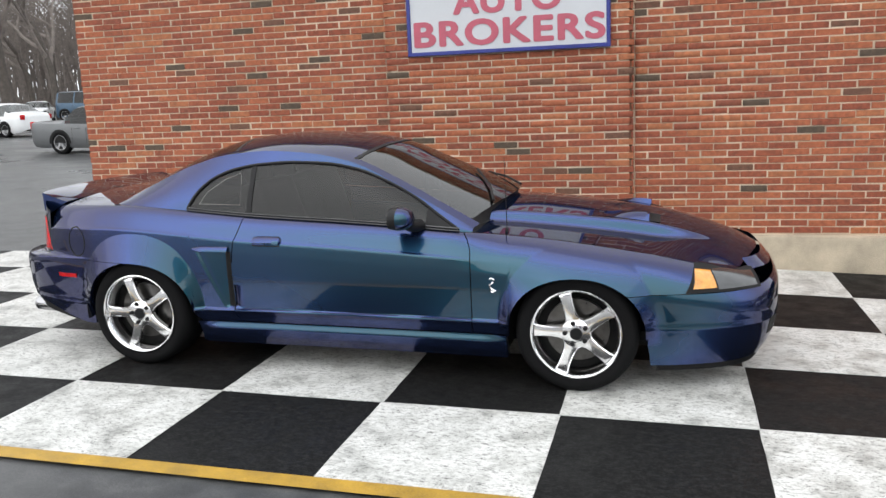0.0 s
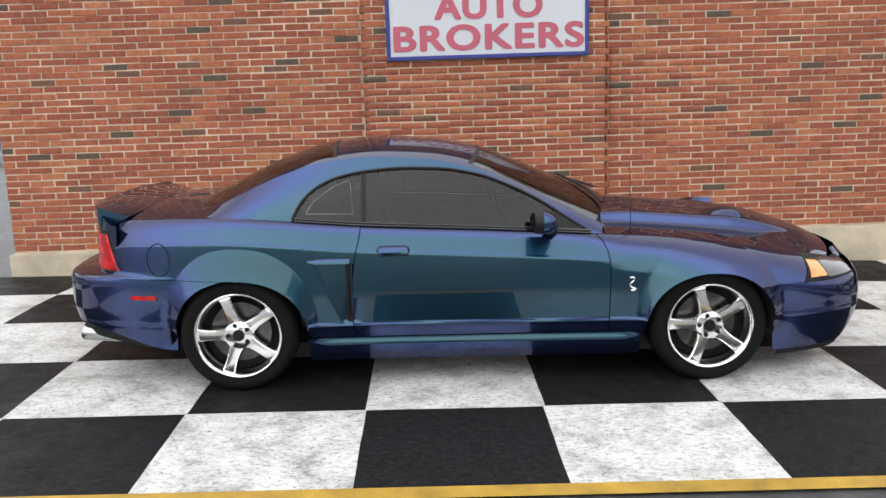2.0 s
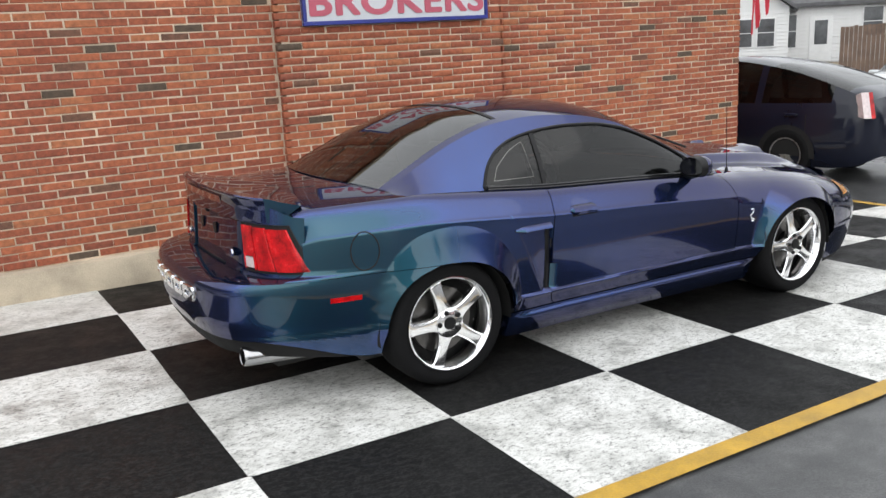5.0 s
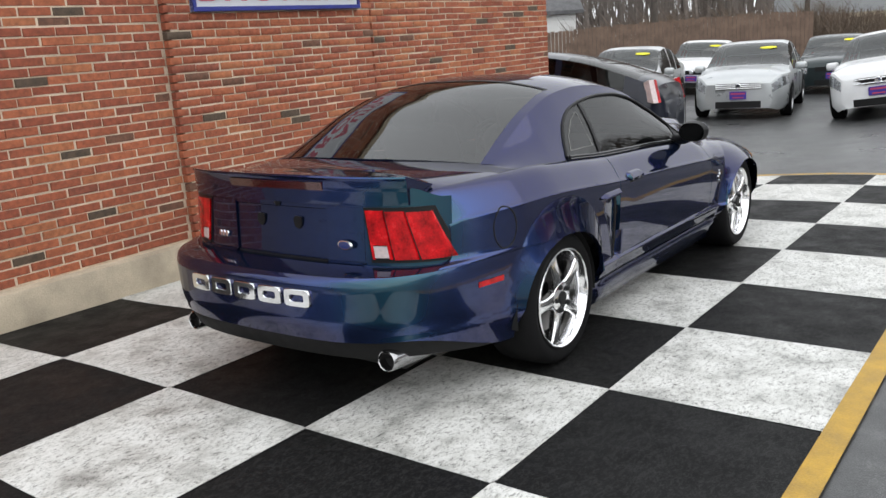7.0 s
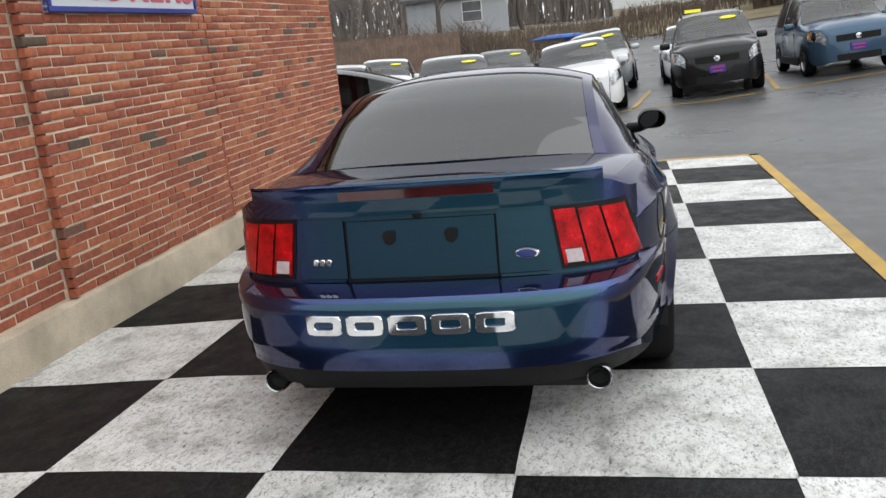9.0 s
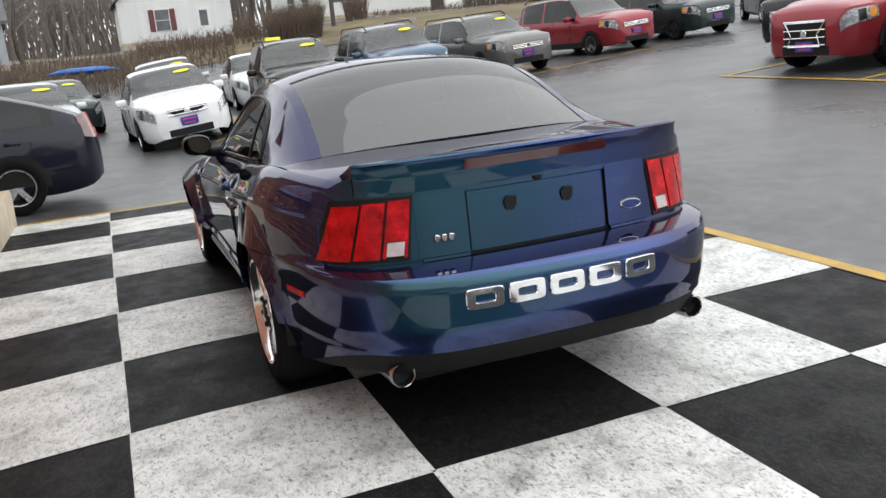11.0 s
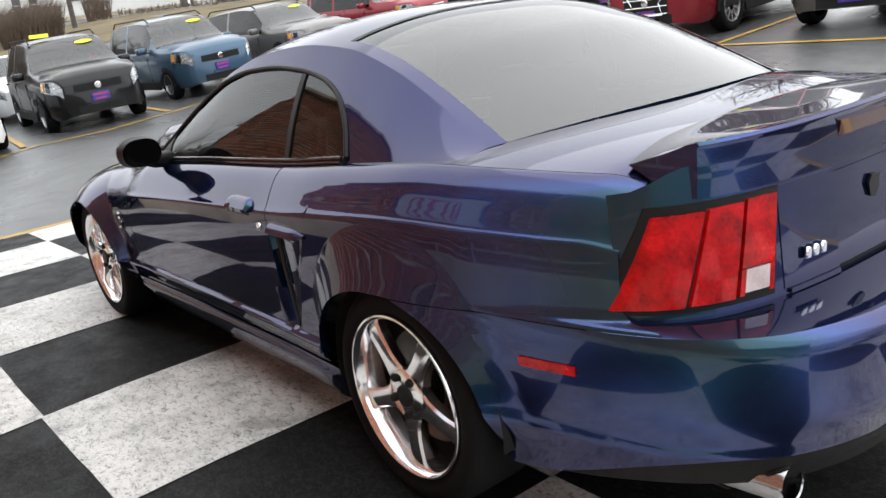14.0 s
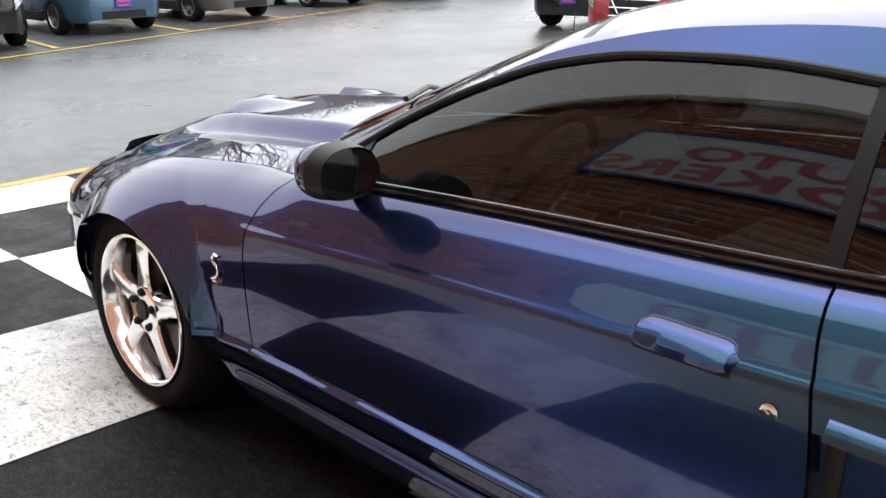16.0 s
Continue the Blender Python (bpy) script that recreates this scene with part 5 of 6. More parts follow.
def parked_car(name, label, at, heading, paint, L=4.6, W=1.8, H=1.48, kind="sedan", glass=None, plate=True, sticker=True, dark_rim=False, rails=False, grille="bar", spokes=5, wheel_r=.325, clad=False, group="cars parked in the lot"):
    """A parked car; at is where the middle of its front bumper touches down, heading its way in degrees."""
    glass = glass or CAR_GLASS
    f = Vector((math.cos(radians(heading)), math.sin(radians(heading)), 0))
    cx, cy = at[0] - f.x * L / 2, at[1] - f.y * L / 2
    # the car stands on the slope under its wheels
    sd_ = Vector((-f.y, f.x, 0))
    zz_ = [far_z(cx + f.x * a + sd_.x * b_, cy + f.y * a + sd_.y * b_) for a, b_ in ((1.3, 0), (-1.3, 0), (0, .7), (0, -.7))]
    fx_ = (f + Vector((0, 0, (zz_[0] - zz_[1]) / 2.6))).normalized()
    up_ = fx_.cross(sd_ + Vector((0, 0, (zz_[2] - zz_[3]) / 1.4))).normalized()
    sy_ = up_.cross(fx_)
    stand = Matrix(((fx_.x, sy_.x, up_.x, cx), (fx_.y, sy_.y, up_.y, cy), (fx_.z, sy_.z, up_.z, sum(zz_) / 4 - .004), (0, 0, 0, 1)))
    root = thing(name, stand, label, "car", group)
    tall = kind in ("suv", "box", "truck")
    h = L / 2
    hw = W / 2
    belt_z = H * (.60 if not tall else .60)
    # top line from tail to nose
    if kind == "sedan":
        top = spl([(-h, .60 * H), (-h + .08, .70 * H), (-h + .75, .745 * H), (-h + 1.45, .955 * H), (-.35, H), (.25, .965 * H), (h - 1.28, .685 * H), (h - .7, .65 * H), (h - .28, .605 * H), (h - .08, .55 * H), (h, .48 * H)])
        cab = (-h + .75, h - 1.28)
        roof = (-h + 1.45, .22)
    elif kind == "hatch":
        top = spl([(-h, .50 * H), (-h + .06, .66 * H), (-h + .26, .735 * H), (-h + 1.3, .945 * H), (-.25, H), (.4, .94 * H), (h - 1.0, .66 * H), (h - .5, .58 * H), (h, .38 * H)])
        cab = (-h + .30, h - 1.0)
        roof = (-h + 1.35, .35)
    elif kind == "coupe":
        top = spl([(-h, .58 * H), (-h + .06, .66 * H), (-h + 1.25, .68 * H), (-h + 1.75, .95 * H), (-.15, H), (.2, .97 * H), (h - 1.75, .68 * H), (h - .3, .62 * H), (h, .45 * H)])
        cab = (-h + 1.25, h - 1.75)
        roof = (-h + 1.75, .2)
    elif kind == "box":
        top = spl([(-h, .6 * H), (-h + .05, .93 * H), (-h + .3, .99 * H), (-.2, H), (.65, .985 * H), (h - 1.35, .64 * H), (h - .3, .62 * H), (h, .5 * H)])
        cab = (-h + .04, h - 1.35)
        roof = (-h + .2, .65)
    else:
        top = spl([(-h, .55 * H), (-h + .06, .72 * H), (-h + .42, .945 * H), (-h + 1.1, .99 * H), (-.3, H), (.35, .965 * H), (h - 1.22, .665 * H), (h - .6, .652 * H), (h - .20, .612 * H), (h - .05, .555 * H), (h, .49 * H)])
        cab = (-h + .10, h - 1.22)
        roof = (-h + .50, .32)
    plan = spl([(-h, .62), (-h + .07, .80), (-h + .25, .93), (-h + .8, .995), (0, 1.0), (h - 1.0, .99), (h - .5, .955), (h - .20, .87), (h - .06, .76), (h, .66)])
    clear = .17 if not tall else .22
    end_lift = spl([(-h, .32), (-h + .2, clear + .04), (-h + .6, clear), (h - .6, clear), (h - .2, clear), (h, clear + .05)])

    def belt_at(x):
        return min(belt_z + .05 * (-x / h), top(x) - .015)

    xs = sorted(set(np.linspace(-h, h, 57).round(4).tolist()) | {round(-h + .02, 4), round(h - .02, 4), round(h - .06, 4), round(cab[0], 4), round(cab[1], 4), round(roof[0], 4), round(roof[1], 4)})

    def section(x):
        w, zt, zb_, zl = hw * plan(x), top(x), belt_at(x), end_lift(x)
        up = max(0.0, zt - zb_)
        lean = .30 * up
        we = max(.30, w - .05 - lean) if up > .12 else w * mix(.88, .72, min(1, up / .12))
        ze = zt - (.055 if up > .12 else mix(.008, .05, up / .12))
        pts = [(w * .90, zl), (w * .985, zl + .10), (w, mix(zl, zb_, .45)), (w * .995, mix(zl, zb_, .75)), (w * .972, zb_ - .03), (w * .955 - .0, zb_)]
        pts += [(mix(w * .955, we, .33) + .012 * min(1, up), mix(zb_, ze, .36)), (mix(w * .955, we, .7) + .012 * min(1, up), mix(zb_, ze, .72)), (we, ze), (we * .82, zt - .018), (we * .45, zt - .004), (0, zt)]
        return pts
    secs = [section(x) for x in xs]
    body, glz_r, glz_l, ws_, bw_ = (bmesh.new() for _ in range(5))

    def q(i, j, sd):
        return Vector((xs[i], sd * secs[i][j][0], secs[i][j][1]))
    for sd in (-1, 1):
        for i in range(len(xs) - 1):
            xm = (xs[i] + xs[i + 1]) / 2
            for j in range(11):
                tgt = body
                up = top(xm) - belt_at(xm)
                mid_p = abs(xm - mix(roof[0], roof[1], .52)) < .045 or (kind in ("suv", "box", "hatch", "sedan") and abs(xm - mix(roof[0], roof[1], .02)) < .05)
                if 5 <= j <= 7 and cab[0] + .22 < xm < cab[1] - .30 and up > .14 and not mid_p:
                    tgt = glz_r if sd < 0 else glz_l
                elif 8 <= j <= 10 and roof[1] < xm < cab[1]:
                    tgt = ws_
                elif 8 <= j <= 10 and cab[0] + .03 < xm < roof[0] - .05:
                    tgt = bw_
                vs = [tgt.verts.new(p) for p in (q(i, j, sd), q(i + 1, j, sd), q(i + 1, j + 1, sd), q(i, j + 1, sd))]
                if sd > 0:
                    vs.reverse()
                try:
                    tgt.faces.new(vs)
                except ValueError:
                    pass
        for i in (0, len(xs) - 1):
            vs = [body.verts.new(q(i, j, sd)) for j in range(12)]
            vs += [body.verts.new(Vector((xs[i], 0, secs[i][0][1])))]
            try:
                body.faces.new(vs)
            except ValueError:
                pass
    for b in (body, glz_r, glz_l, ws_, bw_):
        bmesh.ops.remove_doubles(b, verts=b.verts, dist=.0006)
    bmesh.ops.recalc_face_normals(body, faces=body.faces)
    part("body", body, paint, root, angle=34)
    for n_, b in (("side_window", glz_r), ("side_window", glz_l), ("windshield", ws_), ("rear_window", bw_)):
        if len(b.faces):
            g_ = part(n_, b, DARK_GLASS if n_ != "windshield" and kind != "sedan" else glass, root)
            g_.visible_shadow = False
        else:
            b.free()
    # dark inside and floor
    part("cabin", boxed(cab[0] + .35, cab[1] - .25, -hw * .78, hw * .78, clear + .05, belt_z - .06, .05), CABIN, root)
    for sx in (mix(cab[0], cab[1], .60),):
        for sd in (-1, 1):
            bm = boxed(-.07, .07, -.22, .22, 0, .62, .05, 2)
            bm.transform(Matrix.Translation((sx, sd * .36, belt_z - .35)) @ Matrix.Rotation(radians(-14), 4, "Y"))
            part("seat_back", bm, SEAT, root)
    fx, rx = h - .92 + (.06 if tall else 0), -h + (.98 if kind != "box" else .9)
    if kind == "coupe":
        fx, rx = h - 1.0, -h + 1.25
    for wx in (fx, rx):
        for sd in (-1, 1):
            # dark half disc on the skin: the closed arch's shade, plus any black cladding
            bm = bmesh.new()
            rows = []
            for a in np.linspace(-.1, math.pi + .1, 18):
                rows.append([Vector((wx + q_ * math.cos(a), sd * (hw * plan(wx) + o_), wheel_r + q_ * .96 * math.sin(a))) for q_, o_ in ((.0, .003), (wheel_r + .02, .004), (wheel_r + .055, .004))])
            grid(bm, rows)
            bmesh.ops.recalc_face_normals(bm, faces=bm.faces)
            if (sum(f_.normal.y for f_ in bm.faces) * sd) < 0:
                bmesh.ops.reverse_faces(bm, faces=bm.faces)
            part("wheel_arch", bm, MATT_BLACK if clad or tall else VOID, root)
            plain_wheel(root, wx, sd * (hw * plan(wx) + .012), wheel_r, sd, dark_rim, spokes)
    if clad:
        for sd in (-1, 1):
            part("sill_cladding", boxed(rx + .4, fx - .4, sd * hw - .03, sd * hw + .006, clear, clear + .17, .01), MATT_BLACK, root, "black sill cladding")
    # front
    nose = lambda y, z: (h - .02 - .42 * max(0, abs(y) / hw - .35) ** 1.7)  # noqa: E731
    for sd in (-1, 1):
        # the lamp lies in the skin and wraps round the corner of the nose
        def wrap(x, f, o):
            sec = section(x)
            i_ = min(10, int(f))
            y_, z_ = (mix(sec[i_][k_], sec[i_ + 1][k_], f - i_) for k_ in (0, 1))
            return Vector((x + o * .8, sd * (y_ + o), z_))
        back = .52 if not tall else .46
        for n_, mt_, u0, u1, o_ in (("head_lamp", LAMP_SILVER, 0, 1, .008), ("lamp_bowl", GLOSS_BLACK, .40, .62, .012), ("turn_lens", AMBER_LENS, .06, .26, .013)):
            if n_ == "turn_lens" and not tall:
                continue
            bm = bmesh.new()
            grid(bm, [[wrap(h - .004 - back * (1 - mix(u0, u1, a_ / 12)), mix(2.55 + .35 * (1 - mix(u0, u1, a_ / 12)) + (.12 if o_ > .01 else 0), 3.95 - (.12 if o_ > .01 else 0), b_ / 5), o_) for b_ in range(6)] for a_ in range(13)], flip=(sd < 0))
            lp = part(n_, thick(bm, -.03), mt_, root if n_ == "head_lamp" else lp, "clear head lamp" if n_ == "head_lamp" else "")
        bm = boxed(-.03, .03, -.07, .07, -.035, .035, .02, 2)
        bm.transform(Matrix.Translation((nose(hw * .68, 0) - .03, sd * hw * .66, clear + .22)) @ Matrix.Rotation(radians(sd * 32), 4, "Z"))
        part("fog_lamp", bm, MATT_BLACK, root)
        bm = boxed(-.10, .06, -.11, .11, -.07, .07, .045, 3)
        bm.transform(Matrix.Translation((cab[1] - .42, sd * (hw + .09), belt_z + .05)))
        part("door_mirror", bm, paint, root)
        bm = boxed(-.05, .05, -.10, .10, -.11, .11, .03, 2)
        bm.transform(Matrix.Translation((-h + .10, sd * hw * .74, H * (.58 if kind != "box" else .45))) @ Matrix.Rotation(radians(-sd * 28), 4, "Z"))
        if kind == "hatch":  # tall lamps, clear outside and red along the hatch
            bm.free()
            for n_, mt_, y0_, y1_ in (("tail_lamp", WHITE_LENS, .0, .10), ("brake_lens", RED_LENS, -.055, .0)):
                bm = prism(bmesh.new(), [(-.06, -.13), (.05, -.11), (.10, .13), (.02, .16)], y1_ - y0_)
                bm.transform(Matrix.Translation((-h + .10, sd * hw * .80, H * .60)) @ Matrix.Diagonal((1, sd, 1, 1)) @ Matrix.Rotation(radians(-24), 4, "Z") @ Matrix.Translation((0, y0_, 0)))
                bmesh.ops.recalc_face_normals(bm, faces=bm.faces)
                part(n_, bm, mt_, root, "tall clear and red tail lamp", False)
        else:
            part("tail_lamp", bm, RED_LENS, root, "red tail lamp")
        for dx in (cab[1] - .48, mix(cab[0], cab[1], .47), cab[0] + .45):
            if dx < rx + .3 and kind == "coupe":
                continue
            y0_, y1_ = sorted((sd * (hw * plan(dx) - .02), sd * (hw * plan(dx) + .0012)))
            bm = boxed(dx - .004, dx + .004, y0_, y1_, clear + .16, belt_z - .10)
            part("door_seam", bm, VOID, root, smooth_shade=False)
        for dx in (mix(cab[0], cab[1], .47) + .10, cab[0] + .55):
            bm = boxed(dx, dx + .17, sd * hw - .02, sd * hw + .022, belt_z - .12, belt_z - .085, .012, 2)
            part("door_handle", bm, paint, root)
        if rails:
            bm = tube(bmesh.new(), [(roof[0] - .05, sd * (hw - .30), H - .07), (roof[0] + .12, sd * (hw - .30), H + .03), (roof[1] - .1, sd * (hw - .30), H + .02), (roof[1] + .1, sd * (hw - .30), H - .07)], .016, 6)
            part("roof_rail", bm, MATT_BLACK, root, "black roof rail")
    bm = bmesh.new()
    gw, gz0, gz1 = (hw * .46, H * .40, H * .475) if grille != "tall" else (hw * .40, H * .25, H * .475)
    if grille == "vee":
        gw = hw * .42
    grid(bm, [[Vector((h + .026 - .06 * (y / hw) ** 2 - .010 * (z - gz0) / .2, y * (1 if grille != "vee" else mix(.55, 1, (z - gz0) / (gz1 - gz0))), z)) for z in np.linspace(gz0, gz1, 4)] for y in np.linspace(-gw, gw, 9)])
    bmesh.ops.recalc_face_normals(bm, faces=bm.faces)
    gr = part("grille", thick(bm, -.06), MATT_BLACK, root, "dark grille")
    if grille in ("chrome", "vee", "tall"):
        for z in ((gz0 + .02, gz1 - .02) if grille == "vee" else np.linspace(gz0 + .02, gz1 - .02, 3 if grille == "chrome" else 4)):
            bm = tube(bmesh.new(), [(h + .034 - .06 * (y / hw) ** 2 - .010 * (z - gz0) / .2, y, z) for y in np.linspace(-gw, gw, 9)], .010 if grille != "tall" else .009, 6)
            part("grille_bar", bm, CHROME, gr, "chrome grille bar")
    if grille == "tall":
        rim_ = [(-gw, gz1), (-gw * .62, mix(gz0, gz1, .45)), (-gw * .80, gz0), (gw * .80, gz0), (gw * .62, mix(gz0, gz1, .45)), (gw, gz1), (-gw, gz1)]
        part("grille_rim", tube(bmesh.new(), [(h + .036 - .06 * (y / hw) ** 2 - .010 * (z - gz0) / .2, y, z) for y, z in rim_], .014, 6), CHROME, gr, "chrome grille rim")
    bm = lathe(bmesh.new(), [(0, .012), (.05, .01), (.06, 0)], 18)
    bm.transform(Matrix.Translation((h + .03, 0, (gz0 + gz1) / 2)) @ pose(0, 0, 0, 0, 0, -90))
    part("round_badge", bm, CHROME, gr, "plain chrome badge")
    bm = bmesh.new()
    grid(bm, [[Vector((h + .022 - .10 * (y / hw) ** 2, y, z)) for z in np.linspace(clear + .06, clear + .19, 3)] for y in np.linspace(-hw * .55, hw * .55, 7)])
    bmesh.ops.recalc_face_normals(bm, faces=bm.faces)
    part("lower_intake", thick(bm, -.06), MATT_BLACK, root, "black lower intake")
    if plate:
        zc = mix(clear + .19, gz0, .5)
        pl = part("dealer_plate", boxed(h + .01, h + .035, -.155, .155, zc - .075, zc + .075, .004), PLATE_BLUE, root, "blue and red dealer plate")
        part("plate_bar", boxed(h + .034, h + .038, -.13, .13, zc + .02, zc + .05), PLATE_RED, pl, "", False)
        part("plate_bar", boxed(h + .034, h + .038, -.10, .10, zc - .05, zc - .028), PLATE_RED, pl, "", False)
    if sticker:
        bm = lathe(bmesh.new(), [(0, .004), (1, .003), (1, 0)], 22)
        x_ = mix(roof[1], cab[1], .30)
        zz = top(x_)
        bm.transform(Matrix.Translation((x_ + .02, hw * .38, zz - .012)) @ Matrix.Rotation(math.atan2(top(roof[1]) - top(cab[1]), cab[1] - roof[1]), 4, "Y") @ Matrix.Rotation(radians(90), 4, "X") @ Matrix.Diagonal((.055, 1, .17, 1)))
        bmesh.ops.recalc_face_normals(bm, faces=bm.faces)
        part("price_sticker", bm, STICKER, root, "yellow oval price sticker")
    return root


def solid(name, c, metal=0.0, rough=.3):
    return paint_mat(name, c, metal, rough)


P_WHITE = solid("white_car_paint", (.74, .75, .76))
P_SILVER = solid("silver_car_paint", (.50, .52, .53), .5, .3)
P_BLACK = solid("black_car_paint", (.006, .0065, .0075))
P_GREY = solid("grey_car_paint", (.13, .125, .12), .5)
P_BLUE = solid("steel_blue_car_paint", (.05, .095, .15), .4)
P_RED = solid("red_car_paint", (.23, .022, .03), .3)
P_DGREEN = solid("dark_green_grey_car_paint", (.022, .032, .034), .3)
P_TAN = solid("warm_grey_car_paint", (.085, .078, .07), .5)
P_NAVY = solid("navy_black_car_paint", (.006, .008, .018), .0)
P_DULL = solid("dull_grey_car_paint", (.14, .145, .15), .2, .45)

parked_car("sedan", "white sedan with a v-shaped grille parked in the lot", (11.25, 1.13), 183, P_WHITE, 4.62, 1.76, 1.50, "sedan", grille="vee")
parked_car("sedan", "silver sedan with a chrome grille parked in the lot", (11.75, 3.72), 190, P_SILVER, 4.80, 1.83, 1.47, "sedan", grille="chrome")
parked_car("sedan", "silver sedan parked behind the wall's end", (11.9, 6.6), 190, P_SILVER, 4.7, 1.8, 1.47, "sedan", grille="chrome")
parked_car("sedan", "pale silver sedan in the second row", (18.6, 7.2), 190, P_WHITE, 4.6, 1.8, 1.45, "sedan")
parked_car("sedan", "dark sedan in the second row of the lot", (18.2, 3.4), 190, P_DGREEN, 4.6, 1.8, 1.45, "sedan")
parked_car("suv", "black compact sport utility with pale head lamps", (12.5, -1.5), 176, P_BLACK, 4.6, 1.82, 1.68, "suv", clad=True, rails=True)
parked_car("suv", "steel-blue compact sport utility in the slanted row", (13.45, -4.35), 180, P_BLUE, 4.6, 1.82, 1.68, "suv", clad=True, rails=True)
parked_car("wagon", "grey wagon with roof rails in the slanted row", (13.9, -7.35), 184, P_GREY, 4.83, 1.86, 1.56, "suv", rails=True, clad=True, grille="chrome")
parked_car("suv", "dark red sport utility with a wide grille", (15.1, -11.35), 188, P_RED, 4.63, 1.89, 1.67, "suv", rails=True, clad=True, grille="chrome")
parked_car("suv", "dark green-grey sport utility with black wheels", (15.2, -14.2), 182, P_DGREEN, 4.55, 1.84, 1.66, "suv", dark_rim=True, clad=True, grille="chrome")
parked_car("pickup", "black pickup at the far end of the row", (15.4, -17.4), 148, P_BLACK, 5.4, 1.95, 1.85, "suv", sticker=False, wheel_r=.38)
parked_car("sedan", "white sedan half hidden behind the row", (17.6, -1.6), 178, P_WHITE, 4.6, 1.78, 1.48, "sedan")
parked_car("suv", "pale green-grey sport utility half hidden behind", (16.6, .9), 178, P_SILVER, 4.5, 1.8, 1.62, "suv", plate=False)
parked_car("suv", "bright red sport utility with a dark wide grille", (4.9, -7.3), 95, P_RED, 4.63, 1.85, 1.64, "suv", grille="tall", clad=True, spokes=10, wheel_r=.36)
parked_car("suv", "warm grey sport utility with a big chrome grille", (1.95, -7.55), 95, P_TAN, 4.70, 1.93, 1.70, "suv", grille="tall", spokes=6, wheel_r=.37)
parked_car("suv", "black sport utility beside the red one", (7.5, -9.5), 95, P_BLACK, 4.8, 1.92, 1.75, "suv", grille="chrome", wheel_r=.36)
parked_car("hatchback", "black hatchback backed up by the wall's end", (5.55, 7.25), 98, P_NAVY, 4.48, 1.75, 1.49, "hatch", plate=False, sticker=False, wheel_r=.315)
parked_car("coupe", "dull grey two-door coupe with silver wheels", (-11.6, 17.4), -4, P_DULL, 5.0, 1.82, 1.40, "coupe", plate=False, sticker=False, wheel_r=.33, group="cars behind the building")
parked_car("jeep", "boxy dark blue off-roader with a roof rack", (-34.0, 46.0), 0, P_BLUE, 4.7, 2.0, 2.0, "box", plate=False, sticker=False, rails=True, wheel_r=.42, group="cars behind the building")
parked_car("sedan", "small white car under the trees", (-40.4, 45.0), 300, P_WHITE, 4.4, 1.75, 1.4, "sedan", plate=False, sticker=False, group="cars behind the building")
parked_car("sedan", "white car with red tail lamps at the lot's edge", (-29.0, 27.6), 168, P_WHITE, 4.7, 1.8, 1.42, "sedan", plate=False, sticker=False, group="cars behind the building")
parked_car("truck", "white work truck by the far houses", (46.6, -32.6), 130, P_WHITE, 5.6, 2.0, 2.1, "box", plate=False, sticker=False, wheel_r=.38, group="cars by the houses")

# ---------------------------------------------------------------- houses, trees and the far edge of the lot
SIDING = pbr("white_siding", (.70, .70, .69), .6, 0, .06, 2, 60)
GREY_SIDING = pbr("grey_siding", (.36, .38, .40), .6, 0, .08, 2, 60)
ROOF_SH = pbr("grey_shingles", (.11, .11, .115), .85, 0, .3, 4, 50, .3)
SHUTTER = pbr("brown_red_shutter", (.14, .045, .04), .6, 0, .15, 8, 80)
PANE = pbr("dark_window_pane", (.10, .105, .11), .08, 0, .3, 2, 20)
TRIM_W = pbr("white_trim", (.74, .74, .73), .5, 0, .05, 6, 80)
WOOD_GREY = pbr("weathered_wood", (.15, .12, .095), .8, 0, .3, 5, 70, .3)
BARK = pbr("grey_bark", (.085, .072, .062), .9, 0, .3, 6, 60, .5)
TWIG = pbr("brown_twigs", (.17, .145, .13), .9, 0, .3, 3, 30)
BRUSH = pbr("dry_brush", (.095, .068, .048), .9, 0, .4, .8, 9, coord="World")
GRASS = pbr("winter_grass", (.135, .105, .052), .95, 0, .4, .5, 12, .4, coord="World")
FENCE_W = pbr("brown_fence_board", (.17, .115, .085), .85, 0, .3, 2, 30, .3)


def window(parent, x, z, w, h, y, shutters=False):
    wf = part("window", boxed(x - w / 2 - .06, x + w / 2 + .06, y - .05, y + .02, z - .06, z + h + .06, .01), TRIM_W, parent)
    part("pane", boxed(x - w / 2, x + w / 2, y - .062, y - .045, z, z + h / 2 - .02), PANE, wf, "", False)
    part("pane", boxed(x - w / 2, x + w / 2, y - .062, y - .045, z + h / 2 + .02, z + h), PANE, wf, "", False)
    if shutters:
        for sd in (-1, 1):
            part("shutter", boxed(x + sd * (w / 2 + .26) - .19, x + sd * (w / 2 + .26) + .19, y - .05, y, z - .04, z + h + .04, .01), SHUTTER, wf, "dark red shutter")


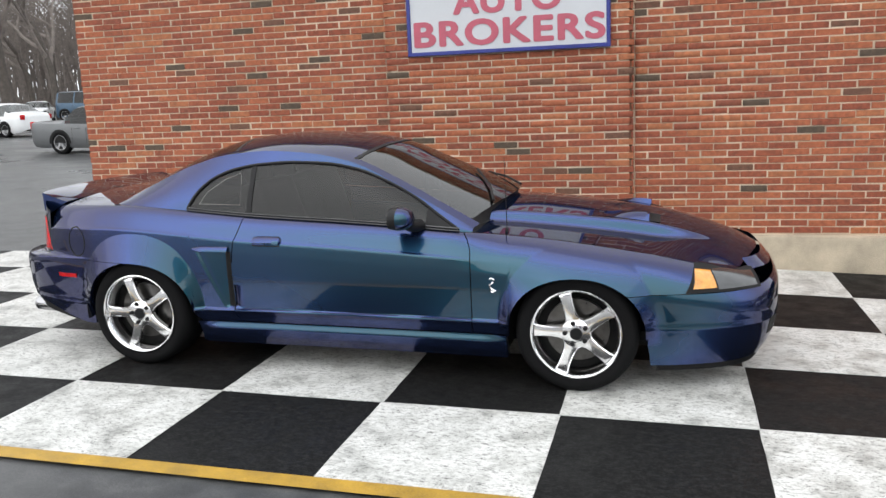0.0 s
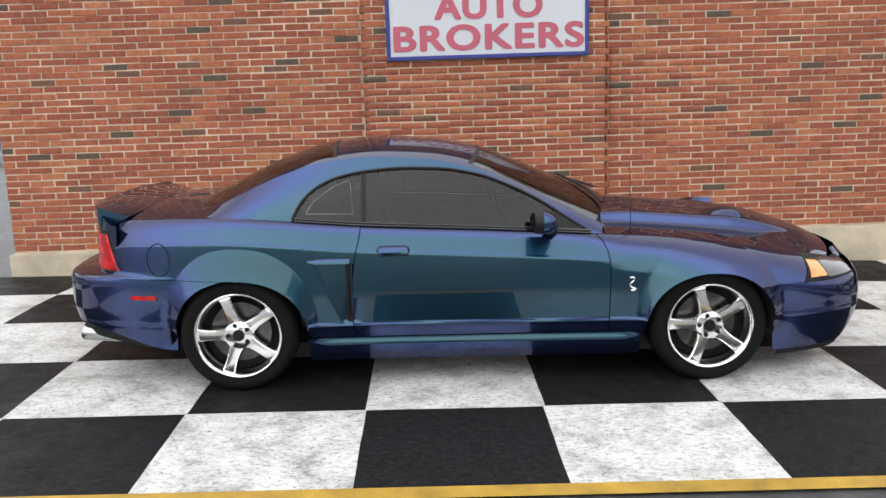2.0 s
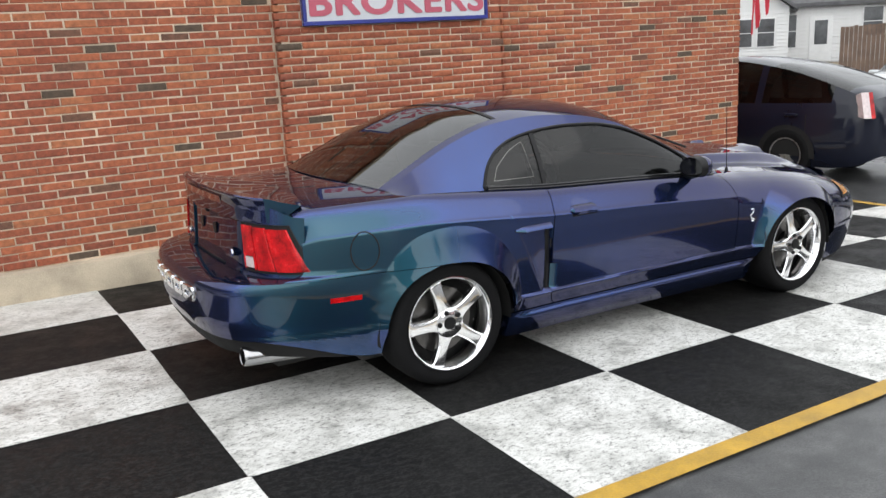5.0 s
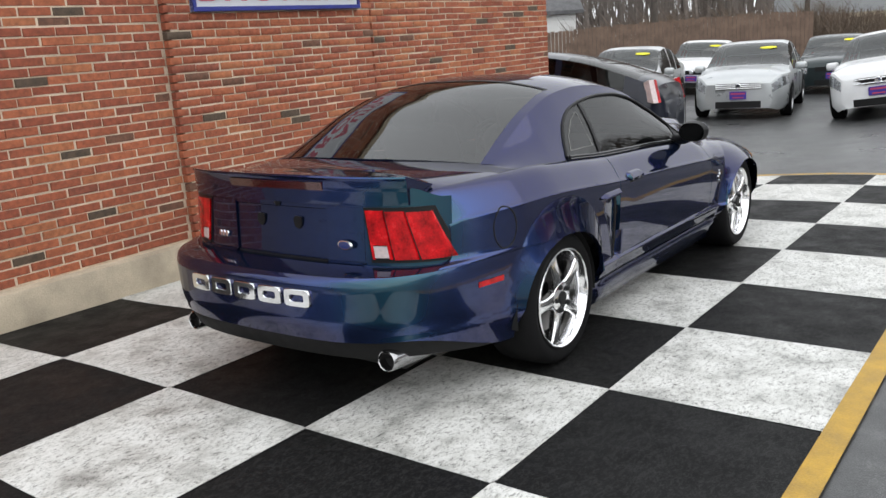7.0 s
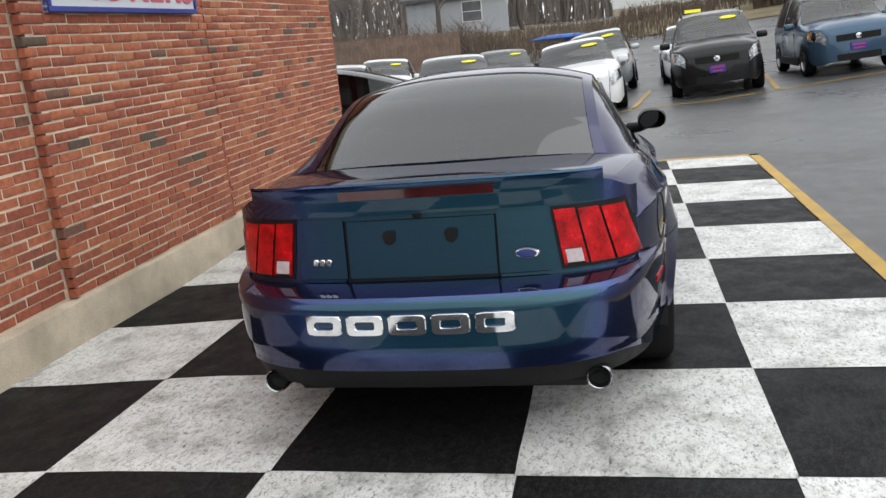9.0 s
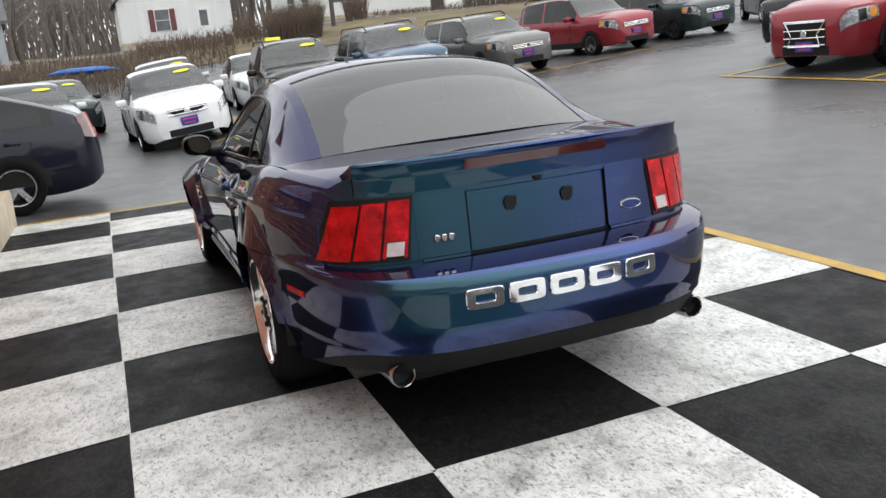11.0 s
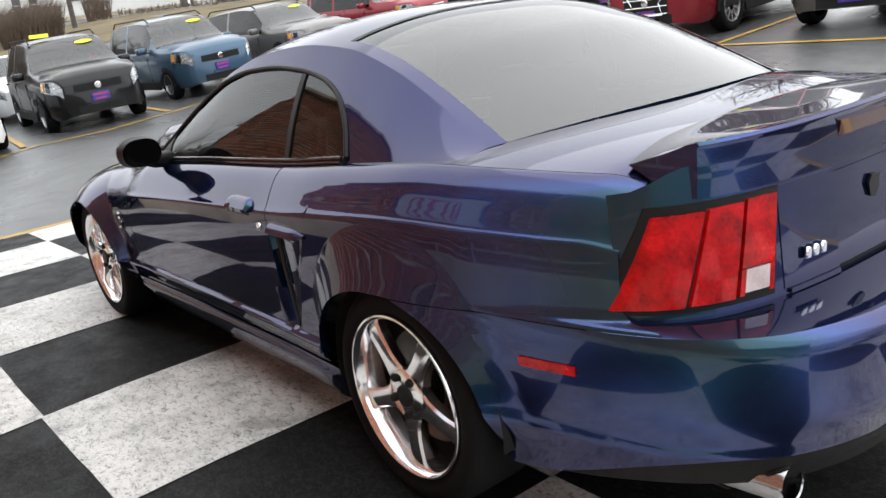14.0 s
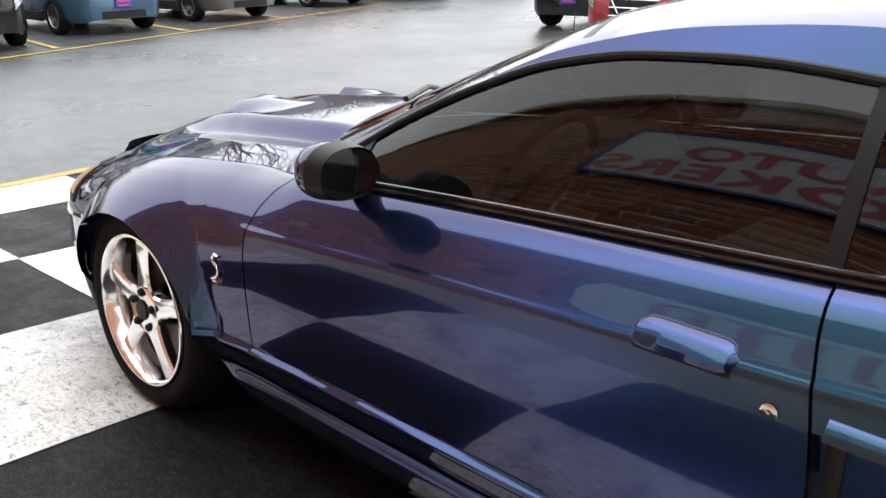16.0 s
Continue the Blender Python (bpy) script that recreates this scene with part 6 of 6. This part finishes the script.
def house(name, label, at, facing, W, D, eave, ridge, siding, wins=(), door=None, shutters=False, gable_front=False):
    """A frame house; local -y is its front, at the middle of the front's foot."""
    x, y = at
    root = thing(name, pose(x, y, far_z(x, y) - .15, 0, 0, facing), label, "house", "houses beyond the lot")
    bm = boxed(-W / 2, W / 2, 0, D, .45, eave)
    part("wall", bm, siding, root, "", False)
    # lapped boards on the front
    bm = bmesh.new()
    n = int((eave - .5) / .16)
    grid(bm, [[(-W / 2, -.012, 0), (-W / 2, -.032, .005), (-W / 2, -.008, .155)], [(W / 2, -.012, 0), (W / 2, -.032, .005), (W / 2, -.008, .155)]], flip=True)
    board = mesh_of("clapboard", bm, False)
    board.materials.append(siding)
    for k in range(n):
        put("clapboard", board, root, pose(0, 0, .5 + k * .16))
    part("foundation", boxed(-W / 2 + .02, W / 2 - .02, .02, D - .02, -.6, .45), CONCRETE, root, "", False)
    bm = bmesh.new()
    o = .35
    if gable_front:
        poly = [(-W / 2, eave), (0, ridge), (W / 2, eave)]
        gb = bmesh.new()
        prism(gb, poly, D)
        part("gable", gb, siding, root, smooth_shade=False)
        for sd in (-1, 1):
            prism(bm, [(sd * (W / 2 + o), eave - .18), (0, ridge + .02), (0, ridge + .2), (sd * (W / 2 + o), eave)], D + 2 * o, Matrix.Translation((0, -o, 0)))
    else:
        for sd in (0, 1):
            poly = [(-o, eave - .16), (D / 2, ridge), (D / 2, ridge + .18), (-o, eave + .02)] if sd == 0 else [(D + o, eave - .16), (D / 2, ridge), (D / 2, ridge + .18), (D + o, eave + .02)]
            prism(bm, poly, W + 2 * o, Matrix.Translation((W / 2 + o, 0, 0)) @ Matrix.Rotation(radians(90), 4, "Z"))
        gb = bmesh.new()
        prism(gb, [(0, eave), (D / 2, ridge), (D, eave)], W - .02, Matrix.Translation((W / 2 - .01, 0, 0)) @ Matrix.Rotation(radians(90), 4, "Z"))
        part("gable", gb, siding, root, smooth_shade=False)
    part("roof", bm, ROOF_SH, root, "grey shingle roof", False)
    for wx, wz, ww, wh in wins:
        window(root, wx, wz, ww, wh, -.03, shutters)
    if door is not None:
        d = part("door", boxed(door - .5, door + .5, -.07, .02, .5, 2.6, .01), TRIM_W, root, "white front door")
        part("door_pane", boxed(door - .28, door + .28, -.085, -.06, 1.3, 2.4), PANE, d, "", False)
    return root


def polar(az, d, ex=-5.0, ey=3.0):
    return (ex + d * math.cos(radians(az)), ey + d * math.sin(radians(az)))


house("cottage", "small white cottage with dark red shutters", polar(-5.6, 66), 84.5 - 174.5, 7.9, 8, 3.3, 6.2, SIDING, [(-1.0, 1.15, .95, 1.45), (-.2, 3.9, .85, 1.2)], 1.9, True, True)
house("long_house", "long white house with four square windows", polar(-18.2, 72), -104, 9.0, 7, 3.6, 6.4, SIDING, [(-3.0, 1.5, .95, 1.3), (-.9, 1.5, .95, 1.3), (1.3, 1.5, .95, 1.3), (3.3, 1.5, .95, 1.3)])
house("white_house", "white gabled house wing with tall windows", polar(-13.2, 76), -104, 4.5, 8, 3.6, 6.0, SIDING, [(-.6, 1.0, .6, 1.8), (.6, 1.0, .6, 1.8)], None, False, True)
house("grey_house", "grey two-storey house with a white porch", polar(-25.5, 84), -112, 8, 8, 6.0, 8.6, GREY_SIDING, [(-2.4, 1.2, .9, 1.5), (2.2, 1.2, .9, 1.5), (-2.4, 4.0, .9, 1.4), (2.2, 4.0, .9, 1.4)], .2)
house("grey_house", "pale grey house with dark window shutters", polar(-32.0, 80), -118, 11, 8, 4.6, 7.4, SIDING, [(-3.6, 1.4, .9, 1.4), (.6, 1.4, .9, 1.4), (3.2, 1.4, .9, 1.4)], -1.4, True)
house("grey_house", "low grey house with a metal roof", polar(7.6, 56), -84, 6.5, 7, 2.9, 4.9, GREY_SIDING, [(1.0, 1.3, 1.2, 1.2)])
house("porch_house", "white house with a row of porch windows", polar(41.0, 42, -3.3, -3.2), -52, 4.6, 6, 3.2, 4.8, SIDING, [(-1.5, 1.5, .7, 1.2), (-.55, 1.5, .7, 1.2), (.4, 1.5, .7, 1.2), (1.35, 1.5, .7, 1.2)], None, False, True)
house("porch_house", "white house wing with a grey roof", polar(35.0, 45, -3.3, -3.2), -50, 7.5, 7, 3.2, 5.6, SIDING, [(-2.3, 1.2, .8, 1.5), (1.4, 1.6, .8, 1.3)], -.8)
# out of view; added so that glass and lacquer have something to mirror
house("brick_house", "unseen pale house added for reflections", (-6, -46), 180, 14, 9, 5.2, 8.2, GREY_SIDING, [(-4, 1.2, 1, 1.5), (0, 1.2, 1, 1.5), (4, 1.2, 1, 1.5)], 2)


def stairs(at, facing):
    x, y = at
    root = thing("porch_steps", pose(x, y, far_z(x, y), 0, 0, facing), "white wooden porch steps with railings", "stairs")
    for k in range(6):
        part("step", boxed(-.6, .6, .28 * k, .28 * k + .3, 0, .18 * (k + 1), .01), TRIM_W, root)
    for sd in (-1, 1):
        bm = tube(bmesh.new(), [(sd * .6, 0, 1.0), (sd * .6, 1.7, 2.05)], .05, 6)
        part("handrail", bm, TRIM_W, root)
        for k in range(7):
            part("baluster", boxed(sd * .6 - .02, sd * .6 + .02, .25 * k, .25 * k + .04, .1 + .16 * k, 1.0 + .155 * k), TRIM_W, root, "", False)
    return root


stairs(polar(-23.3, 70), -104)


# utility pole
def pole(at, h):
    x, y = at
    root = thing("utility_pole", pose(x, y, far_z(x, y) - .2), "weathered wooden utility pole with a crossarm", "pole")
    part("post", tube(bmesh.new(), [(0, 0, 0), (0, 0, h)], .16, 10, .11), BARK, root)
    part("crossarm", boxed(-1.2, 1.2, -.06, .06, h - .9, h - .75, .01), BARK, root)
    return root


pole(polar(-15.4, 58), 10.5)
pole(polar(16.5, 40), 9.5)

# kayak on trestles
ky = polar(.2, 46)
kayak = thing("kayak", pose(ky[0], ky[1], far_z(*ky) + .35, 0, 0, 94), "bright blue kayak lying on a low rack", "boat")
bm = bmesh.new()
rows = []
for i in range(15):
    u = i / 14 * 2 - 1
    w = .38 * (1 - abs(u) ** 2.2)
    rows.append([(u * 1.7, w * math.cos(a) , .12 * abs(u) ** 2 + max(.02, .22 * (1 - abs(u) ** 3)) * (1 + math.sin(a)) * .8) for a in np.linspace(0, 2 * math.pi, 13)[:-1]])
grid(bm, rows, close_u=True)
bmesh.ops.recalc_face_normals(bm, faces=bm.faces)
part("hull", bm, pbr("blue_plastic", (.015, .11, .42), .4, 0, .1, 4, 50), kayak)
for sx in (-.9, .9):
    part("rack_beam", boxed(sx - .05, sx + .05, -.5, .5, -.4, .02), WOOD_GREY, kayak, "", False)


# fence of upright boards
def fence(a, b, h, label):
    L = math.hypot(b[0] - a[0], b[1] - a[1])
    root = thing("board_fence", pose(a[0], a[1], 0, 0, 0, math.degrees(math.atan2(b[1] - a[1], b[0] - a[0]))), label, "fence", kind="structure")
    r = random.Random(3)
    n = int(L / 2.4)
    for k in range(n):
        bm = bmesh.new()
        for q_ in range(15):
            x = k * 2.4 + q_ * .16
            gx, gy = mix(a[0], b[0], x / L), mix(a[1], b[1], x / L)
            z = far_z(gx, gy)
            box(bm, x, x + .145, -.012 + r.uniform(-.006, .006), .012, z - .1, z + h + r.uniform(-.03, .03))
        part("fence_panel", bm, FENCE_W, root, smooth_shade=False)
    return root


fence((31.5, 7.0), (27, 19.0), 1.9, "brown weathered board fence behind the lot")


# ---- trees
def bare_tree(name, seed, h, label, trunk_r=.22, spread=.62, twig=True):
    r = random.Random(seed)
    root = thing(name, Matrix(), label, "tree", "bare trees round the lot")
    tb, cb = bmesh.new(), bmesh.new()

    def limb(p, d, L, rad, level):
        pts = [p]
        q_ = p.copy()
        dd = d.copy()
        n = 4 if level < 2 else 3
        for _ in range(n):
            dd = (dd + Vector((r.uniform(-.22, .22), r.uniform(-.22, .22), r.uniform(-.05, .16)))).normalized()
            q_ = q_ + dd * L / n
            pts.append(q_.copy())
        tube(tb if level < 1 else cb, pts, rad, 7 if level == 0 else (5 if level < 3 else 3), rad * .55)
        if level >= (5 if twig else 3) or rad < .006:
            return
        kids = 3 if level < 4 else 2
        for k in range(kids + (2 if level == 0 else 0)):
            t = r.uniform(.45, 1.0) if level else r.uniform(.4, 1.0)
            i = min(n - 1, int(t * n))
            base = pts[i].lerp(pts[i + 1], t * n - i)
            a = r.uniform(0, 2 * math.pi)
            side = dd.orthogonal().normalized()
            side = Matrix.Rotation(a, 3, dd) @ side
            nd = (dd * (1 - spread * .6) + side * spread + Vector((0, 0, .18))).normalized()
            limb(base, nd, L * r.uniform(.55, .75), rad * r.uniform(.42, .6), level + 1)
    limb(Vector((0, 0, -.2)), Vector((0, 0, 1)), h * .45, trunk_r, 0)
    part("trunk", tb, BARK, root)
    part("crown", cb, TWIG, root, "bare twiggy crown")
    return root


t1 = bare_tree("bare_tree", 3, 13, "tall bare winter tree with fine twigs")
t2 = bare_tree("bare_tree", 8, 10, "spreading bare winter tree with fine twigs", .18, .75)
t3 = bare_tree("bare_tree", 21, 16, "tall bare winter tree with a thick trunk", .38, .5)


def set_tree(t, az, d, s=1.0, turn=0, e=(-5, 3), first=False):
    x, y = polar(az, d, *e)
    m = pose(x, y, far_z(x, y) - .1, 0, 0, turn)
    if first:
        t.matrix_basis = m
        t.scale = (s, s, s)
        return t
    c_ = copy_thing(t, m)
    c_.scale = (s, s, s)
    return c_


E0 = (1.4, -3.9)
set_tree(t3, 131.6, 58, 1.15, 0, E0, True)
set_tree(t1, 128.9, 66, 1.3, 30, E0, True)
set_tree(t2, 8.5, 52, 1.0, 40, first=True)
for k, (t_, az, d, s, e_) in enumerate([(t1, 134, 75, 1.3, E0), (t2, 126.5, 80, 1.5, E0), (t1, 130.3, 90, 1.4, E0), (t3, 137, 95, 1.0, E0), (t2, 124, 95, 1.5, E0),
                                       (t1, 13, 50, 1.0, (-5, 3)), (t1, 17, 46, .9, (-5, 3)), (t2, 3.5, 62, 1.0, (-5, 3)), (t3, -23.2, 78, .9, (-5, 3)), (t3, -28.6, 66, .9, (-5, 3)), (t1, -10, 82, 1.2, (-5, 3)), (t2, 38, 60, 1.2, (-5, 3)), (t1, 33, 66, 1.2, (-5, 3)),
                                       # this row is unseen, added to be mirrored in the coupe
                                       (t3, -70, 62, .9, (-5, 3)), (t1, -95, 74, 1.0, (-2, 0)), (t2, -60, 60, 1.4, (-2, 0))]):
    set_tree(t_, az, d, s, 47 * k, e_)


def twiggy(name, seed, specs, mat, label, dens=1.0, kind="stuff", cat="bushes"):
    """Tangles of thin upright stems; specs are (az from, az to, near, far, low height, high height, count)."""
    r = random.Random(seed)
    verts, faces = [], []
    for a0, a1, d0, d1, h0, h1, n in specs:
        for _ in range(int(n * dens)):
            az, d = r.uniform(a0, a1), r.uniform(d0, d1)
            x, y = polar(az, d)
            z = far_z(x, y) - .05
            h = r.uniform(h0, h1)
            lean = Vector((r.uniform(-.25, .25), r.uniform(-.25, .25), 1)) * h
            w = r.uniform(.012, .03) * (h / 6 + .5) * (d / 60)
            sx, sy = -math.sin(radians(az)), math.cos(radians(az))
            b = len(verts)
            verts += [(x - sx * w, y - sy * w, z), (x + sx * w, y + sy * w, z), (x + lean.x, y + lean.y, z + lean.z), (x + lean.x * .5 + sx * w, y + lean.y * .5 + sy * w + .02, z + lean.z * .5)]
            faces += [(b, b + 1, b + 3), (b, b + 3, b + 2)]
            for _k in range(4):
                t = r.uniform(.35, .9)
                px, py, pz = x + lean.x * t, y + lean.y * t, z + lean.z * t
                ln = h * r.uniform(.2, .45)
                sgn = r.choice((-1, 1))
                b = len(verts)
                verts += [(px, py, pz), (px + .02, py, pz + w * 2), (px + sx * sgn * ln * .7, py + sy * sgn * ln * .7, pz + ln)]
                faces.append((b, b + 1, b + 2))
    me = bpy.data.meshes.new(name)
    me.from_pydata(verts, [], faces)
    me.materials.append(mat)
    ob = new(name, me)
    return tagged(ob, label, cat, kind=kind)


twiggy("dry_brush", 4, [(-9, 9, 44, 58, .2, .8, 1800), (-13, -3, 54, 62, .3, 1.1, 700), (-3.5, 9, 38, 52, .25, .9, 1500), (-14.6, -11.3, 51, 55, .7, 2.0, 1500), (-10.5, -9, 60, 63, .6, 1.4, 140), (-17.6, -16.2, 60, 64, .9, 2.0, 130), (-36, -18, 60, 70, .15, .5, 700), (-28, -24, 66, 72, .6, 1.6, 220), (5, 22, 37, 44, .8, 2.2, 1400)], BRUSH, "dry brown winter brush on the bank")
# the belt from -180 to -60 degrees is unseen, added for its reflection
twiggy("far_woods", 9, [(-60, 60, 92, 130, 6, 13, 5000), (60, 180, 90, 130, 7, 17, 5000), (-180, -60, 95, 140, 2, 5, 2500)], TWIG, "hazy bare winter woods in the distance", cat="woods")
# grass bank under the houses
bm = bmesh.new()
grid(bm, [[(*polar(az, d), far_z(*polar(az, d)) + .03) for d in (46, 52, 60, 70, 85, 105)] for az in np.linspace(-40, 11, 30)])
bank = part("grass_bank", bm, GRASS)
tagged(bank, "yellowed winter grass bank by the houses", "grass", kind="structure")


# roadside sign beyond the hatchback, its words kept as plain bars
def roadside_sign():
    a, b = Vector((27.2, 25.9, 3.2)), Vector((24.2, 29.0, 3.2))
    root = thing("roadside_sign", pose(a.x, a.y, 0, 0, 0, math.degrees(math.atan2(b.y - a.y, b.x - a.x))), "white roadside sign board on posts with red bars", "sign")
    L = (b - a).length
    g = far_z(a.x, a.y)
    part("board", boxed(0, L, -.06, .06, 3.2, 4.9, .02), SIGN_W, root)
    for x in (.4, L - .4):
        part("post", boxed(x - .07, x + .07, -.05, .05, g - .1, 3.2), WOOD_GREY, root, "", False)
    for z0, z1, m_ in ((3.95, 4.6, SIGN_R), (3.45, 3.65, BLACK_TRIM)):
        for sy in (-1, 1):
            y0, y1 = sorted((sy * .06, sy * .075))
            part("lettering_bar", boxed(.35, L - .35, y0, y1, z0, z1), m_, root, "", False)


roadside_sign()


# striped flag hanging from a slanted white pole
def flag():
    x, y = 11.3, 11.4
    g = far_z(x, y)
    root = thing("flag", pose(x, y, g), "red and white striped flag on a slanted white pole", "flag")
    foot, tip = Vector((0, 0, 1.35 - g)), Vector((1.35, -1.5, 3.35 - g))
    part("pole", tube(bmesh.new(), [foot, tip], .035, 8, .028), TRIM_W, root, "slanted white pole")
    part("stand", boxed(-.06, .06, -.06, .06, -.1, 1.5 - g, .01), WOOD_GREY, root)
    red = pbr("flag_red", (.50, .03, .05), .8, 0, .15, 8, 60)
    for k in range(7):
        bm = bmesh.new()
        rows = []
        for i in range(13):
            v = i / 12
            row = []
            for q_ in range(3):
                u = (k + q_ / 2) / 7
                base = foot.lerp(tip, .80 + .19 * u)
                row.append(base + Vector((.02 + .035 * math.sin(v * 5 + u * 9) - .10 * u * v, .03 * math.cos(u * 14 + v * 3), -.04 - v * (1.25 - .12 * u))))
            rows.append(row)
        grid(bm, rows)
        part("stripe", thick(bm, .004), red if k % 2 == 0 else TRIM_W, root)


flag()

# plastic marker on the roof of the black sport utility
mk = Vector((14.6, -1.2, far_z(14.6, -1.2) + 1.70))
marker = thing("roof_marker", pose(mk.x, mk.y, mk.z, 0, 0, 176), "small yellow price marker on a car roof", "sign")
bm = prism(bmesh.new(), [(-.04, 0), (.07, 0), (.03, .07), (-.03, .07)], .34)
bm.transform(Matrix.Translation((0, -.17, 0)))
part("marker_body", bm, STICKER, marker, smooth_shade=False)
